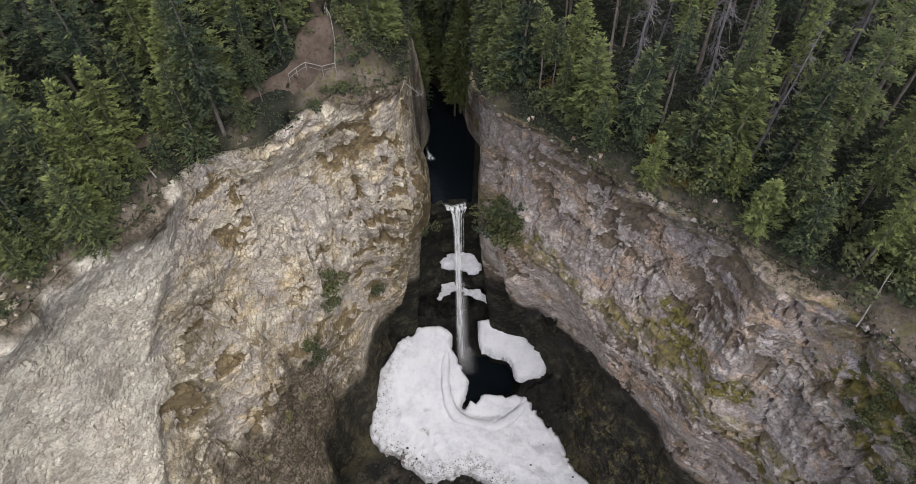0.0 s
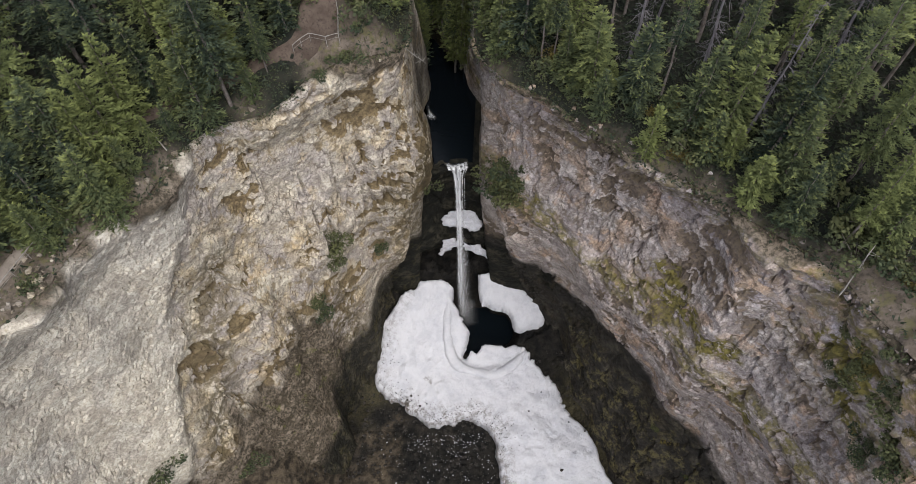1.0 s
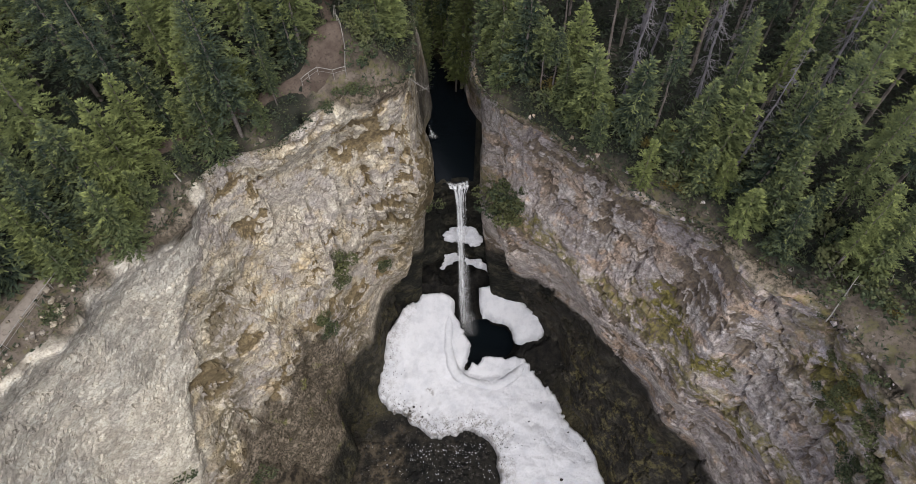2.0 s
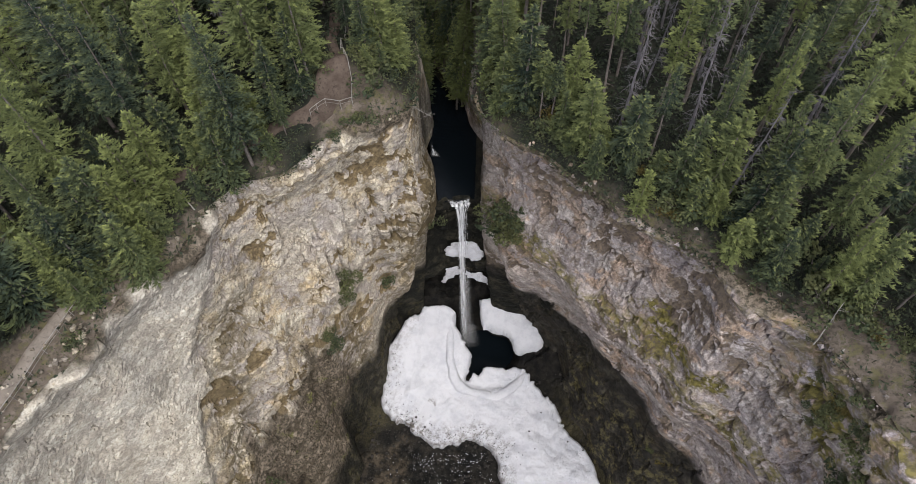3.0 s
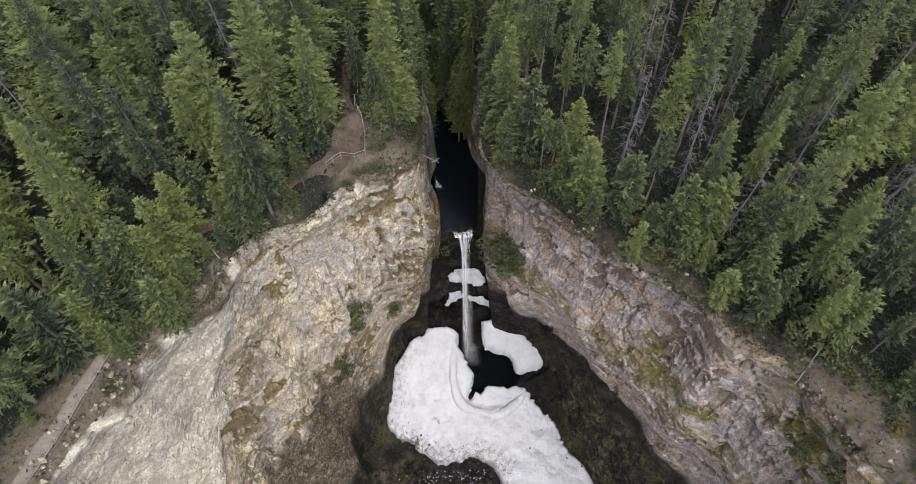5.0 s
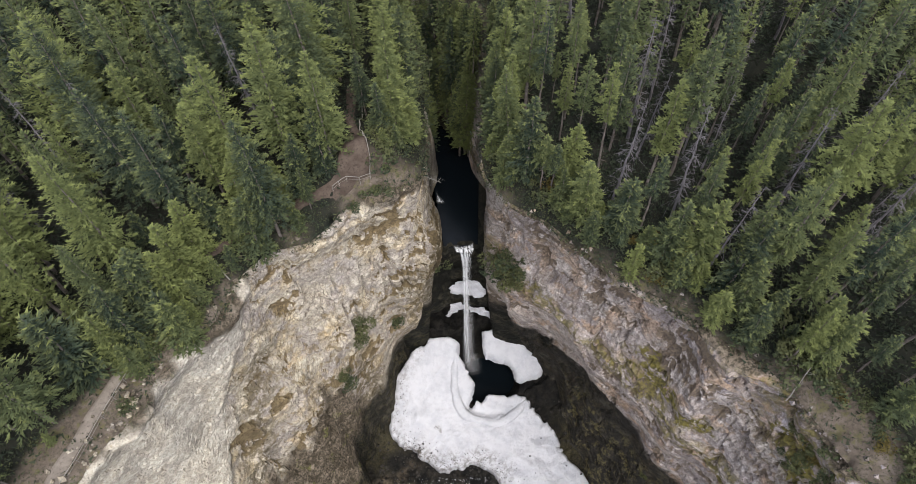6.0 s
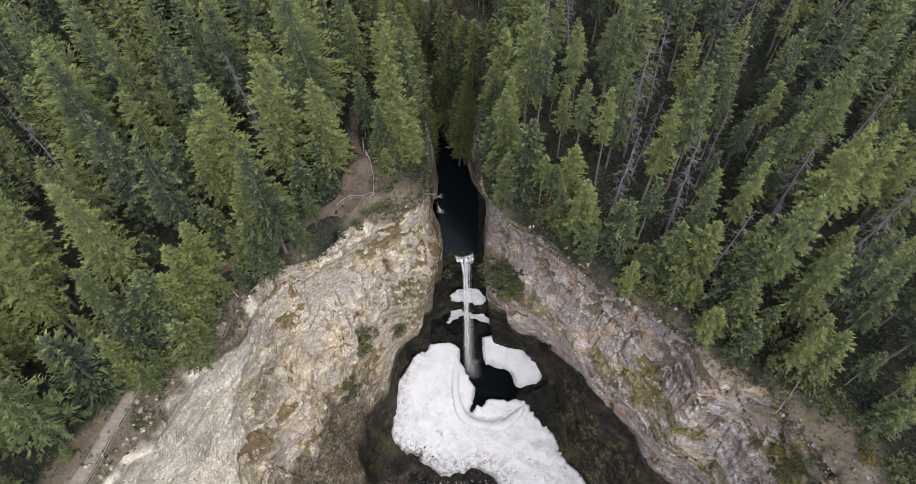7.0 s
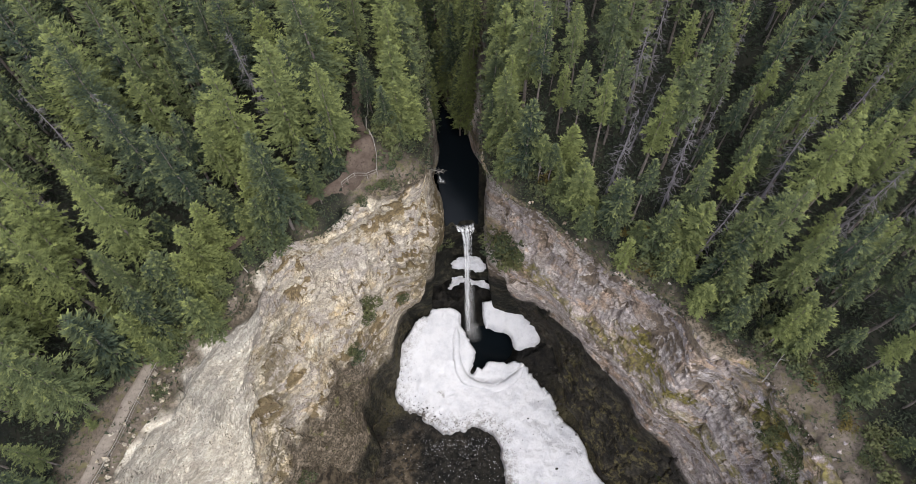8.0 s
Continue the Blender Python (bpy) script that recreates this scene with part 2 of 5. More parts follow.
def foliage_material(name, dark, light, tip, glow=0.12):
    """Needles or leaves: one hue for each tree, paler tips for young shoots and for painted light, light coming
    through.
    """
    m, nt, b = nodes_of(name)
    k = Net(nt)
    info = nt.nodes.new("ShaderNodeObjectInfo")
    isl = nt.nodes.new("ShaderNodeNewGeometry").outputs["Random Per Island"]
    hue = k.math("FRACT", k.math("ADD", info.outputs["Random"], k.attr("hue")))
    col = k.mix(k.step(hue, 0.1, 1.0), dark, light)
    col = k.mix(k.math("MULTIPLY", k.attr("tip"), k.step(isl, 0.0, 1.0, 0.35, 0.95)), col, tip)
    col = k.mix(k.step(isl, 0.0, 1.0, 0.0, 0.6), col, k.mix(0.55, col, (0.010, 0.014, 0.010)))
    k.link(col, b.inputs["Base Color"])
    b.inputs["Roughness"].default_value = 0.8
    b.inputs["Specular IOR Level"].default_value = 0.12
    tr = nt.nodes.new("ShaderNodeBsdfTranslucent")
    k.link(col, tr.inputs["Color"])
    mx = nt.nodes.new("ShaderNodeMixShader")
    mx.inputs[0].default_value = glow
    k.link(b.outputs[0], mx.inputs[1])
    k.link(tr.outputs[0], mx.inputs[2])
    k.link(mx.outputs[0], nt.nodes["Material Output"].inputs["Surface"])
    return m


M_ROCK_W = rock_material("pale_tuff", True)
M_ROCK_E = rock_material("brown_basalt", False)
def duff_material():
    """Forest floor: needles and moss, their colour deepened for the shade between the trees, brown bare earth where the
    attribute bare says so.
    """
    m, nt, b = nodes_of("forest_duff")
    k = Net(nt)
    n1, n2, n3 = k.noise(0.5, 6, 0.65), k.noise(2.6, 5, 0.7), k.noise(0.9, 6, 0.7)
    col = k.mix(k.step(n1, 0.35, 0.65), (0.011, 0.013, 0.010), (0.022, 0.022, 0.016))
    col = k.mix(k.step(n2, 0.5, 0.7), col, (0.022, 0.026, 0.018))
    earth = k.mix(k.step(n1, 0.35, 0.65), (0.085, 0.068, 0.053), (0.145, 0.120, 0.097))
    earth = k.mix(k.step(n2, 0.46, 0.62, 0.0, 0.8), earth, (0.055, 0.047, 0.034))
    earth = k.mix(k.step(n3, 0.52, 0.62, 0.0, 0.75), earth, (0.095, 0.088, 0.040))
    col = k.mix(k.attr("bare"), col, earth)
    k.link(col, b.inputs["Base Color"])
    b.inputs["Roughness"].default_value = 0.9
    b.inputs["Specular IOR Level"].default_value = 0.12
    k.bump(b, k.math("ADD", n1, k.math("MULTIPLY", n2, 0.5)), 0.5, 0.25)
    return m


M_DUFF = duff_material()
M_TRAIL = simple_material("pale_trail_dust", [(0.155, 0.132, 0.110), (0.205, 0.178, 0.150), (0.115, 0.093, 0.076)], 0.7, bump=0.3)
M_PATH = simple_material("trodden_earth", [(0.062, 0.046, 0.036), (0.092, 0.071, 0.056), (0.04, 0.03, 0.025)], 0.7, bump=0.3)
M_BARK = simple_material("grey_brown_bark", [(0.10, 0.085, 0.073), (0.17, 0.15, 0.135), (0.055, 0.045, 0.038)], 2.0, bump=0.5, dist=0.05)
M_DEAD = simple_material("weathered_dead_wood", [(0.092, 0.085, 0.09), (0.15, 0.14, 0.146), (0.062, 0.057, 0.058)], 1.5, bump=0.3, dist=0.03)
M_RAIL = simple_material("bleached_timber", [(0.19, 0.178, 0.16), (0.27, 0.255, 0.23), (0.13, 0.12, 0.11)], 1.2, bump=0.2, dist=0.02)
M_STONE = simple_material("dark_stone", [(0.022, 0.02, 0.018), (0.05, 0.045, 0.04), (0.012, 0.012, 0.012)], 1.5)
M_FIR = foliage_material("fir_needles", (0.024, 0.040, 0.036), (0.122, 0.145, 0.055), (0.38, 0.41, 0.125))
M_LEAF = foliage_material("shrub_leaves", (0.042, 0.058, 0.034), (0.092, 0.10, 0.046), (0.14, 0.145, 0.058))
# herbs coloured darker as well, standing in for shade under the firs
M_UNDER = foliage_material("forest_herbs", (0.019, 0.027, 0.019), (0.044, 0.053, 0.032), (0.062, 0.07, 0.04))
M_GOLD = foliage_material("autumn_leaves", (0.10, 0.082, 0.026), (0.145, 0.118, 0.036), (0.19, 0.145, 0.042))


def floor_material():
    m, nt, b = nodes_of("wet_talus")
    k = Net(nt)
    n1, n2, n3 = k.noise(0.12, 5, 0.6), k.noise(0.6, 6, 0.7), k.noise(3.0, 5, 0.7)
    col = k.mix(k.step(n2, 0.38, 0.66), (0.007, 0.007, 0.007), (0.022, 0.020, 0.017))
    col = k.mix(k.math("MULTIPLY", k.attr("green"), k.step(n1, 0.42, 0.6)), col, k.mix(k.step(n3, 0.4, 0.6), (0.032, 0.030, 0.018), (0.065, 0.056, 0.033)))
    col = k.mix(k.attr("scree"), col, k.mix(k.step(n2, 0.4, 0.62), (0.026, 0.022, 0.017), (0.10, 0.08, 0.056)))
    k.link(col, b.inputs["Base Color"])
    b.inputs["Roughness"].default_value = 0.85
    b.inputs["Specular IOR Level"].default_value = 0.1
    k.bump(b, k.math("ADD", n2, k.math("MULTIPLY", n3, 0.6)), 0.8, 0.4)
    return m


def ice_material():
    m, nt, b = nodes_of("old_snow_ice")
    k = Net(nt)
    n1, n2, n3 = k.noise(0.16, 4, 0.5), k.noise(0.9, 6, 0.65), k.noise(6.5, 5, 0.75)
    col = k.mix(k.step(k.noise(0.33, 6, 0.7), 0.42, 0.68), (0.555, 0.557, 0.587), (0.46, 0.467, 0.505))
    dirt = k.math("MULTIPLY", k.attr("dirt"), k.step(k.math("ADD", k.math("MULTIPLY", n2, 0.5), k.math("MULTIPLY", n3, 0.5)), 0.48, 0.55))
    col = k.mix(k.math("MULTIPLY", dirt, 0.9), col, (0.12, 0.105, 0.09))
    k.link(col, b.inputs["Base Color"])
    b.inputs["Roughness"].default_value = 0.6
    k.bump(b, k.math("ADD", n2, k.math("MULTIPLY", n3, 0.45)), 0.7, 0.5)
    return m


def water_material():
    m, nt, b = nodes_of("dark_pool_water")
    k = Net(nt)
    b.inputs["Base Color"].default_value = (0.004, 0.006, 0.008, 1)
    b.inputs["Roughness"].default_value = 0.12
    b.inputs["IOR"].default_value = 1.33
    b.inputs["Specular IOR Level"].default_value = 0.3
    k.bump(b, k.noise(1.8, 4, 0.6), 0.25, 0.08)
    return m


def spray_material(name, cover, stretch):
    """Falling white water with gaps between the threads."""
    m, nt, b = nodes_of(name)
    k = Net(nt)
    b.inputs["Base Color"].default_value = (0.82, 0.83, 0.85, 1)
    b.inputs["Roughness"].default_value = 0.6
    clear = nt.nodes.new("ShaderNodeBsdfTransparent")
    mx = nt.nodes.new("ShaderNodeMixShader")
    thread = k.step(k.noise(3.2, 5, 0.7, stretch=stretch), 0.15, 0.75)
    k.link(k.math("MULTIPLY", k.math("MULTIPLY", thread, k.attr("body")), cover), mx.inputs[0])
    k.link(clear.outputs[0], mx.inputs[1])
    k.link(b.outputs[0], mx.inputs[2])
    k.link(mx.outputs[0], nt.nodes["Material Output"].inputs["Surface"])
    return m


M_FLOOR = floor_material()
M_ICE = ice_material()
M_WATER = water_material()
M_FALL = spray_material("falling_water", 0.85, (1, 1, 0.06))
M_FOAM = spray_material("white_foam", 0.95, (0.7, 0.7, 0.7))
M_MIST = spray_material("drifting_spray", 0.32, (1, 1, 0.5))


# ---------------------------------------------------------------- mesh helpers
def mesh_from(name, verts, faces, material, smooth=False, attrs=None, slots=None):
    me = bpy.data.meshes.new(name)
    verts = np.asarray(verts, np.float32)
    faces = np.asarray(faces, np.int32)
    n, k = faces.shape
    me.vertices.add(len(verts))
    me.vertices.foreach_set("co", verts.ravel())
    me.loops.add(n * k)
    me.loops.foreach_set("vertex_index", faces.ravel())
    me.polygons.add(n)
    me.polygons.foreach_set("loop_start", np.arange(0, n * k, k, dtype=np.int32))
    me.polygons.foreach_set("use_smooth", np.full(n, smooth))
    for key, values in (attrs or {}).items():
        at = me.attributes.new(key, "FLOAT", "POINT")
        at.data.foreach_set("value", np.asarray(values, np.float32))
    me.update(calc_edges=True)
    me.validate()
    for one in material if isinstance(material, list) else [material]:
        me.materials.append(one)
    if slots is not None:
        me.polygons.foreach_set("material_index", np.asarray(slots, np.int32))
    return me


def grid_faces(rows, cols, keep=None):
    i = np.arange(rows * cols).reshape(rows, cols)
    f = np.stack([i[:-1, :-1], i[:-1, 1:], i[1:, 1:], i[1:, :-1]], -1).reshape(-1, 4)
    return f if keep is None else f[keep[f].all(1)]


def join(pieces):
    """(verts, faces) pieces with equal face sizes, as one."""
    vs, fs, off = [], [], 0
    for v, f in pieces:
        vs.append(np.asarray(v))
        fs.append(np.asarray(f) + off)
        off += len(v)
    return np.concatenate(vs), np.concatenate(fs)


def part(name, me, parent=None, label=""):
    ob = new(name, me)
    ob.parent = parent
    return tagged(ob, label)


def spline(points, step):
    """A smooth line through the points, resampled at about that step."""
    p = np.asarray(points, float)
    q = np.concatenate([[2 * p[0] - p[1]], p, [2 * p[-1] - p[-2]]])
    out = []
    for i in range(1, len(q) - 2):
        n = max(2, int(np.linalg.norm(q[i + 1][:2] - q[i][:2]) / step))
        t = np.linspace(0, 1, n, endpoint=False)[:, None]
        a, b, c, d = q[i - 1], q[i], q[i + 1], q[i + 2]
        out.append(0.5 * (2 * b + (c - a) * t + (2 * a - 5 * b + 4 * c - d) * t ** 2 + (3 * b - a - 3 * c + d) * t ** 3))
    return np.concatenate(out + [p[-1:]])


def tube(path, radii, sides=6):
    """A tapered round rod along the path, as quads."""
    path = np.asarray(path, float)
    n = len(path)
    d = np.gradient(path, axis=0)
    d /= np.linalg.norm(d, axis=1)[:, None] + 1e-9
    up = np.where(np.abs(d[:, 2:3]) > 0.9, [[1.0, 0, 0]], [[0, 0, 1.0]])
    u = np.cross(d, up)
    u /= np.linalg.norm(u, axis=1)[:, None]
    w = np.cross(d, u)
    a = np.linspace(0, 2 * np.pi, sides, endpoint=False)
    r = np.broadcast_to(np.asarray(radii, float), (n,))[:, None, None]
    v = path[:, None] + r * (np.cos(a)[None, :, None] * u[:, None] + np.sin(a)[None, :, None] * w[:, None])
    i = np.arange(n * sides).reshape(n, sides)
    j = np.roll(i, -1, 1)
    f = np.stack([i[:-1], j[:-1], j[1:], i[1:]], -1).reshape(-1, 4)
    return v.reshape(-1, 3), f

# ---------------------------------------------------------------- the canyon: rim lines in plan, with their heights
RIM_W = [(-75, -70, 74), (-58, -20, 75), (-49, 5, 76), (-43, 21.4, 76.5), (-38.8, 29.3, 76.5), (-36.8, 35, 76.5), (-32.2, 41.7, 76.5),
         (-29.5, 47.5, 76.5), (-24.6, 50.6, 76.5), (-21.2, 52.2, 77.2), (-14.9, 57, 78.6), (-10.8, 58.6, 78.3), (-8.0, 61, 77.4),
         (-7.2, 66, 77), (-7.4, 74, 77), (-8, 84, 78), (-11, 93, 79), (-18, 104, 80), (-30, 116, 81), (-60, 135, 82)]
RIM_E = [(-55, 146, 82), (-24, 126, 81), (-8, 111, 80), (0.5, 98, 79), (2.8, 86, 78), (1.3, 74, 77), (0.8, 66, 76), (1.5, 61.5, 75.5),
         (4.1, 57.7, 75.5), (7.3, 55.4, 75.5), (12.4, 50.5, 75.5), (16.6, 45.9, 75.5), (20, 42.9, 75.5), (23.9, 39.4, 75.5), (27.6, 36, 75.5),
         (32.4, 31.9, 75.5), (35, 26, 75.5), (36.9, 21.3, 75.5), (38.4, 15, 75.5), (44, 0, 75), (54, -25, 74), (72, -70, 73)]
LIP_Z = 46.8


def rim_line(points, step):
    """The rim, with bays and noses a metre or so deep, calm in the narrow gorge."""
    p = spline(points, step)
    q = np.c_[p[:, :2], np.zeros(len(p))]
    calm = sstep(60, 54, p[:, 1]) * sstep(0, 14, p[:, 1])
    p[:, 0] += 1.5 * calm * fbm(q, 5.5, 4, 301, 0.6)
    p[:, 1] += 1.5 * calm * fbm(q, 5.5, 4, 302, 0.6)
    return p


rim_w, rim_e = rim_line(RIM_W, 1.2), rim_line(RIM_E, 1.2)
rim_all = np.concatenate([rim_w, rim_e])
closed = np.concatenate([rim_w, rim_e])[:, :2]


def rim_distance(x, y):
    """Distance to the rim (positive on the plateau, negative in the canyon), and the rim's height there."""
    p = np.stack([x, y], 1)
    best = np.full(len(p), 1e9)
    height = np.zeros(len(p))
    for line in (rim_w, rim_e):
        for a, b in zip(line[:-1], line[1:]):
            ab = b[:2] - a[:2]
            t = np.clip(((p - a[:2]) @ ab) / (ab @ ab + 1e-9), 0, 1)
            d = np.linalg.norm(p - a[:2] - t[:, None] * ab, axis=1)
            near = d < best
            best = np.where(near, d, best)
            height = np.where(near, a[2] + t * (b[2] - a[2]), height)
    inside = np.zeros(len(p), bool)
    for (x0, y0), (x1, y1) in zip(closed, np.roll(closed, -1, 0)):
        cross = (y0 > y) != (y1 > y)
        with np.errstate(divide="ignore", invalid="ignore"):
            inside ^= cross & (x < (x1 - x0) * (y - y0) / (y1 - y0) + x0)
    return np.where(inside, -best, best), height


def plateau_z(x, y, d=None, h=None):
    x, y = np.atleast_1d(np.asarray(x, float)), np.atleast_1d(np.asarray(y, float))
    if d is None:
        d, h = rim_distance(x, y)
    rise = 4.6 - 3.4 * sstep(-8, 4, -(x + y) * 0.707) * (x < 0)
    view = np.exp(-((x + 15) / 6.5) ** 2 - ((y - 59) / 8) ** 2)      # the viewpoint stands higher
    rise = rise + 4.6 * view
    p = np.stack([x, y, 0 * x], 1)
    e = np.maximum(d, 0)
    return h - 2.6 * view * sstep(1.8, 5.0, e) + rise * (1 - np.exp(-e / (3.0 - 1.7 * view))) + 0.012 * e + fbm(p, 14, 3, 3) * 1.2 * sstep(0, 8, e)


# plan outlines of the two snow banks
ICE_MAIN = [(-6.2, 68.5), (-3.6, 66.9), (-3.4, 64.9), (-2.4, 63.6), (-1.3, 61.3), (-0.7, 58.6), (-1.4, 55.9), (0.7, 56.3), (3.1, 57.7), (7.4, 57.3),
            (9.5, 57.7), (11.2, 56.7), (14.1, 53.2), (17.2, 50.4), (18.4, 45.8), (20.4, 42.9), (22.9, 39.5), (24.5, 34), (27.3, 29), (26, 22),
            (16, 16), (9, 22), (5.5, 29), (4.6, 36.3), (4.1, 38.9), (0.8, 42.6), (-2.1, 43.5), (-7.9, 41.7), (-12, 44.5), (-18.7, 48.3),
            (-20.2, 51.5), (-19.1, 56.3), (-18.2, 60.4), (-16.6, 63.3), (-14.4, 66.1), (-9.5, 67.7)]
ICE_SIDE = [(1.5, 69.3), (6.1, 69.4), (8.4, 68.5), (10.8, 66.7), (13.2, 64.9), (14.7, 62.9), (15, 61.5), (11.9, 59.7), (9.5, 60.2), (8, 62),
            (6.8, 63.7), (4.2, 64.2), (1.8, 66.2)]


def ice_z(x, y):
    """The snow bank: flat downstream, climbing towards the headwall."""
    return 2 + 0.018 * np.maximum(0, y - 42) ** 2 - 0.06 * np.maximum(0, 42 - y)


def pool_depth(x, y):
    """1 in the plunge basin, 0 outside."""
    r = np.hypot((x - 2.5) / 9.0, (y - 63.5) / 7.5)
    return sstep(1.15, 0.55, r)


def floor_z(x, y):
    x, y = np.asarray(x, float), np.asarray(y, float)
    d, _ = rim_distance(x, y)
    e = np.maximum(-d, 0)
    z = ice_z(x, y) - 2.6
    z = np.where(y < 42, -0.8 - 0.02 * (42 - y), z)
    z = np.minimum(z, 13)
    front = sstep(-14, 2, -(x + y) * 0.707)
    west = (x < -2) * np.maximum(0, (2 + 26 * front) - (1.0 + 0.55 * front) * e)
    east = (x >= -2) * np.maximum(0, (2 + 5 * sstep(-16, 0, (x - y) * 0.707)) - 1.05 * e)
    z = z + west + east
    # the snow fills the hollow: the ground lies lower under it
    hollow = np.full(x.shape, 1e9)
    for line in (ICE_MAIN, ICE_SIDE):
        o = spline(np.array(line + line[:1], float), 1.2)
        c = np.zeros(x.shape, bool)
        far = np.full(x.shape, 1e9)
        for (x0, y0), (x1, y1) in zip(o[:-1], o[1:]):
            c ^= ((y0 > y) != (y1 > y)) & (x < (x1 - x0) * (y - y0) / (y1 - y0 + 1e-12) + x0)
            far = np.minimum(far, np.hypot(x - x0, y - y0))
        hollow = np.minimum(hollow, np.where(c, 0, far))
    z = np.minimum(z, ice_z(x, y) - 2.4 + 2.2 * np.maximum(0, hollow - 1.0))
    z = z * (1 - pool_depth(x, y)) + (-2.5) * pool_depth(x, y)
    p = np.stack([x, y, 0 * x], 1)
    d1, d2, rid = cells(p / 1.7, 5)
    return z + fbm(p, 6, 4, 11) * 1.0 + (rid - 0.4) * 0.9 * sstep(0.0, 0.25, d2 - d1) * (rid > 0.35)


# ---------------------------------------------------------------- cliffs
def uneven(lo, hi, step, fine_lo, fine_hi, coarse):
    """Positions: fine inside the stretch, coarse outside."""
    return np.concatenate([np.arange(lo, fine_lo, coarse), np.arange(fine_lo, fine_hi, step), np.arange(fine_hi, hi + coarse, coarse)])


# how far the walls stand back from the rim line (metres), along the wall and down it
W_ALONG, W_HIGH = (-42, -32, -24, -15, -8, -2, 5, 15), (77, 70, 58, 50, 42, 32, 21, 13, 2)
W_BACK = ((0, 2.4, 1, 1, 2.6, 4.2, 6, 7.5, 7.5), (0, 1, 0.6, 0.8, 2.4, 3.2, 4, 4.5, 4.5), (0, 1.6, 0.1, -0.4, 1.6, 1.6, 0.7, 0.4, 0.3), (0, 0.2, -0.6, -1.6, -3.2, -3.6, -4, -4.4, -5),
          (-0.6, 0, 0.3, -3.6, -3.4, -3.8, -6, -8.4, -10.5), (0, 0, 0.3, -2.4, -2.6, -2.8, -6, -9, -12), (0, 2, 1.6, -0.6, -1.6, -2.7, -5, -8, -11), (0, 3.4, 3.5, 2.5, 1, -1, -4, -8, -12))
E_ALONG, E_HIGH = (-42, -30, -23, -16, -10, -3, 4), (75.5, 70, 60, 53, 45, 38, 27, 20, 12, 3)
E_BACK = ((0, 3, 4, 3.2, 3.8, 4.2, 7, 9, 11, 11), (0, 3, 4, 2.8, 5.4, 6.2, 9.2, 10, 10.5, 10.5), (0, 2.6, 3.6, 3.6, 3.2, 4.6, 9.4, 8.8, 7.2, 6.5), (0, 2.4, 3.5, 2.6, 2.6, 3.4, 6.2, 6.4, 5.2, 3),
          (0, 2.3, 2.4, 1.8, 2, 2.8, 5.4, 5, 3, 0), (-1.8, -1.2, -0.5, -0.3, -0.4, 0.4, 2.2, 2, -1, -4), (0, 0.4, 0.6, 0.5, 1.8, 2.4, 2.8, 1.5, -1, -4))


def set_back(a, z, along, high, table):
    """The wall's set-back, smooth between the table's rows and columns."""
    high, rows = np.array(high[::-1], float), np.array(table, float)[:, ::-1]
    cols = np.stack([np.interp(z, high, row) for row in rows])
    a = np.clip(a, along[0], along[-1] - 1e-6)
    i = np.clip(np.searchsorted(along, a, side="right") - 1, 0, len(along) - 2)
    lo, hi = np.array(along, float)[i], np.array(along, float)[i + 1]
    t = (a - lo) / (hi - lo)
    t = t * t * (3 - 2 * t)
    n = np.arange(len(a))
    return cols[i, n] * (1 - t) + cols[i + 1, n] * t


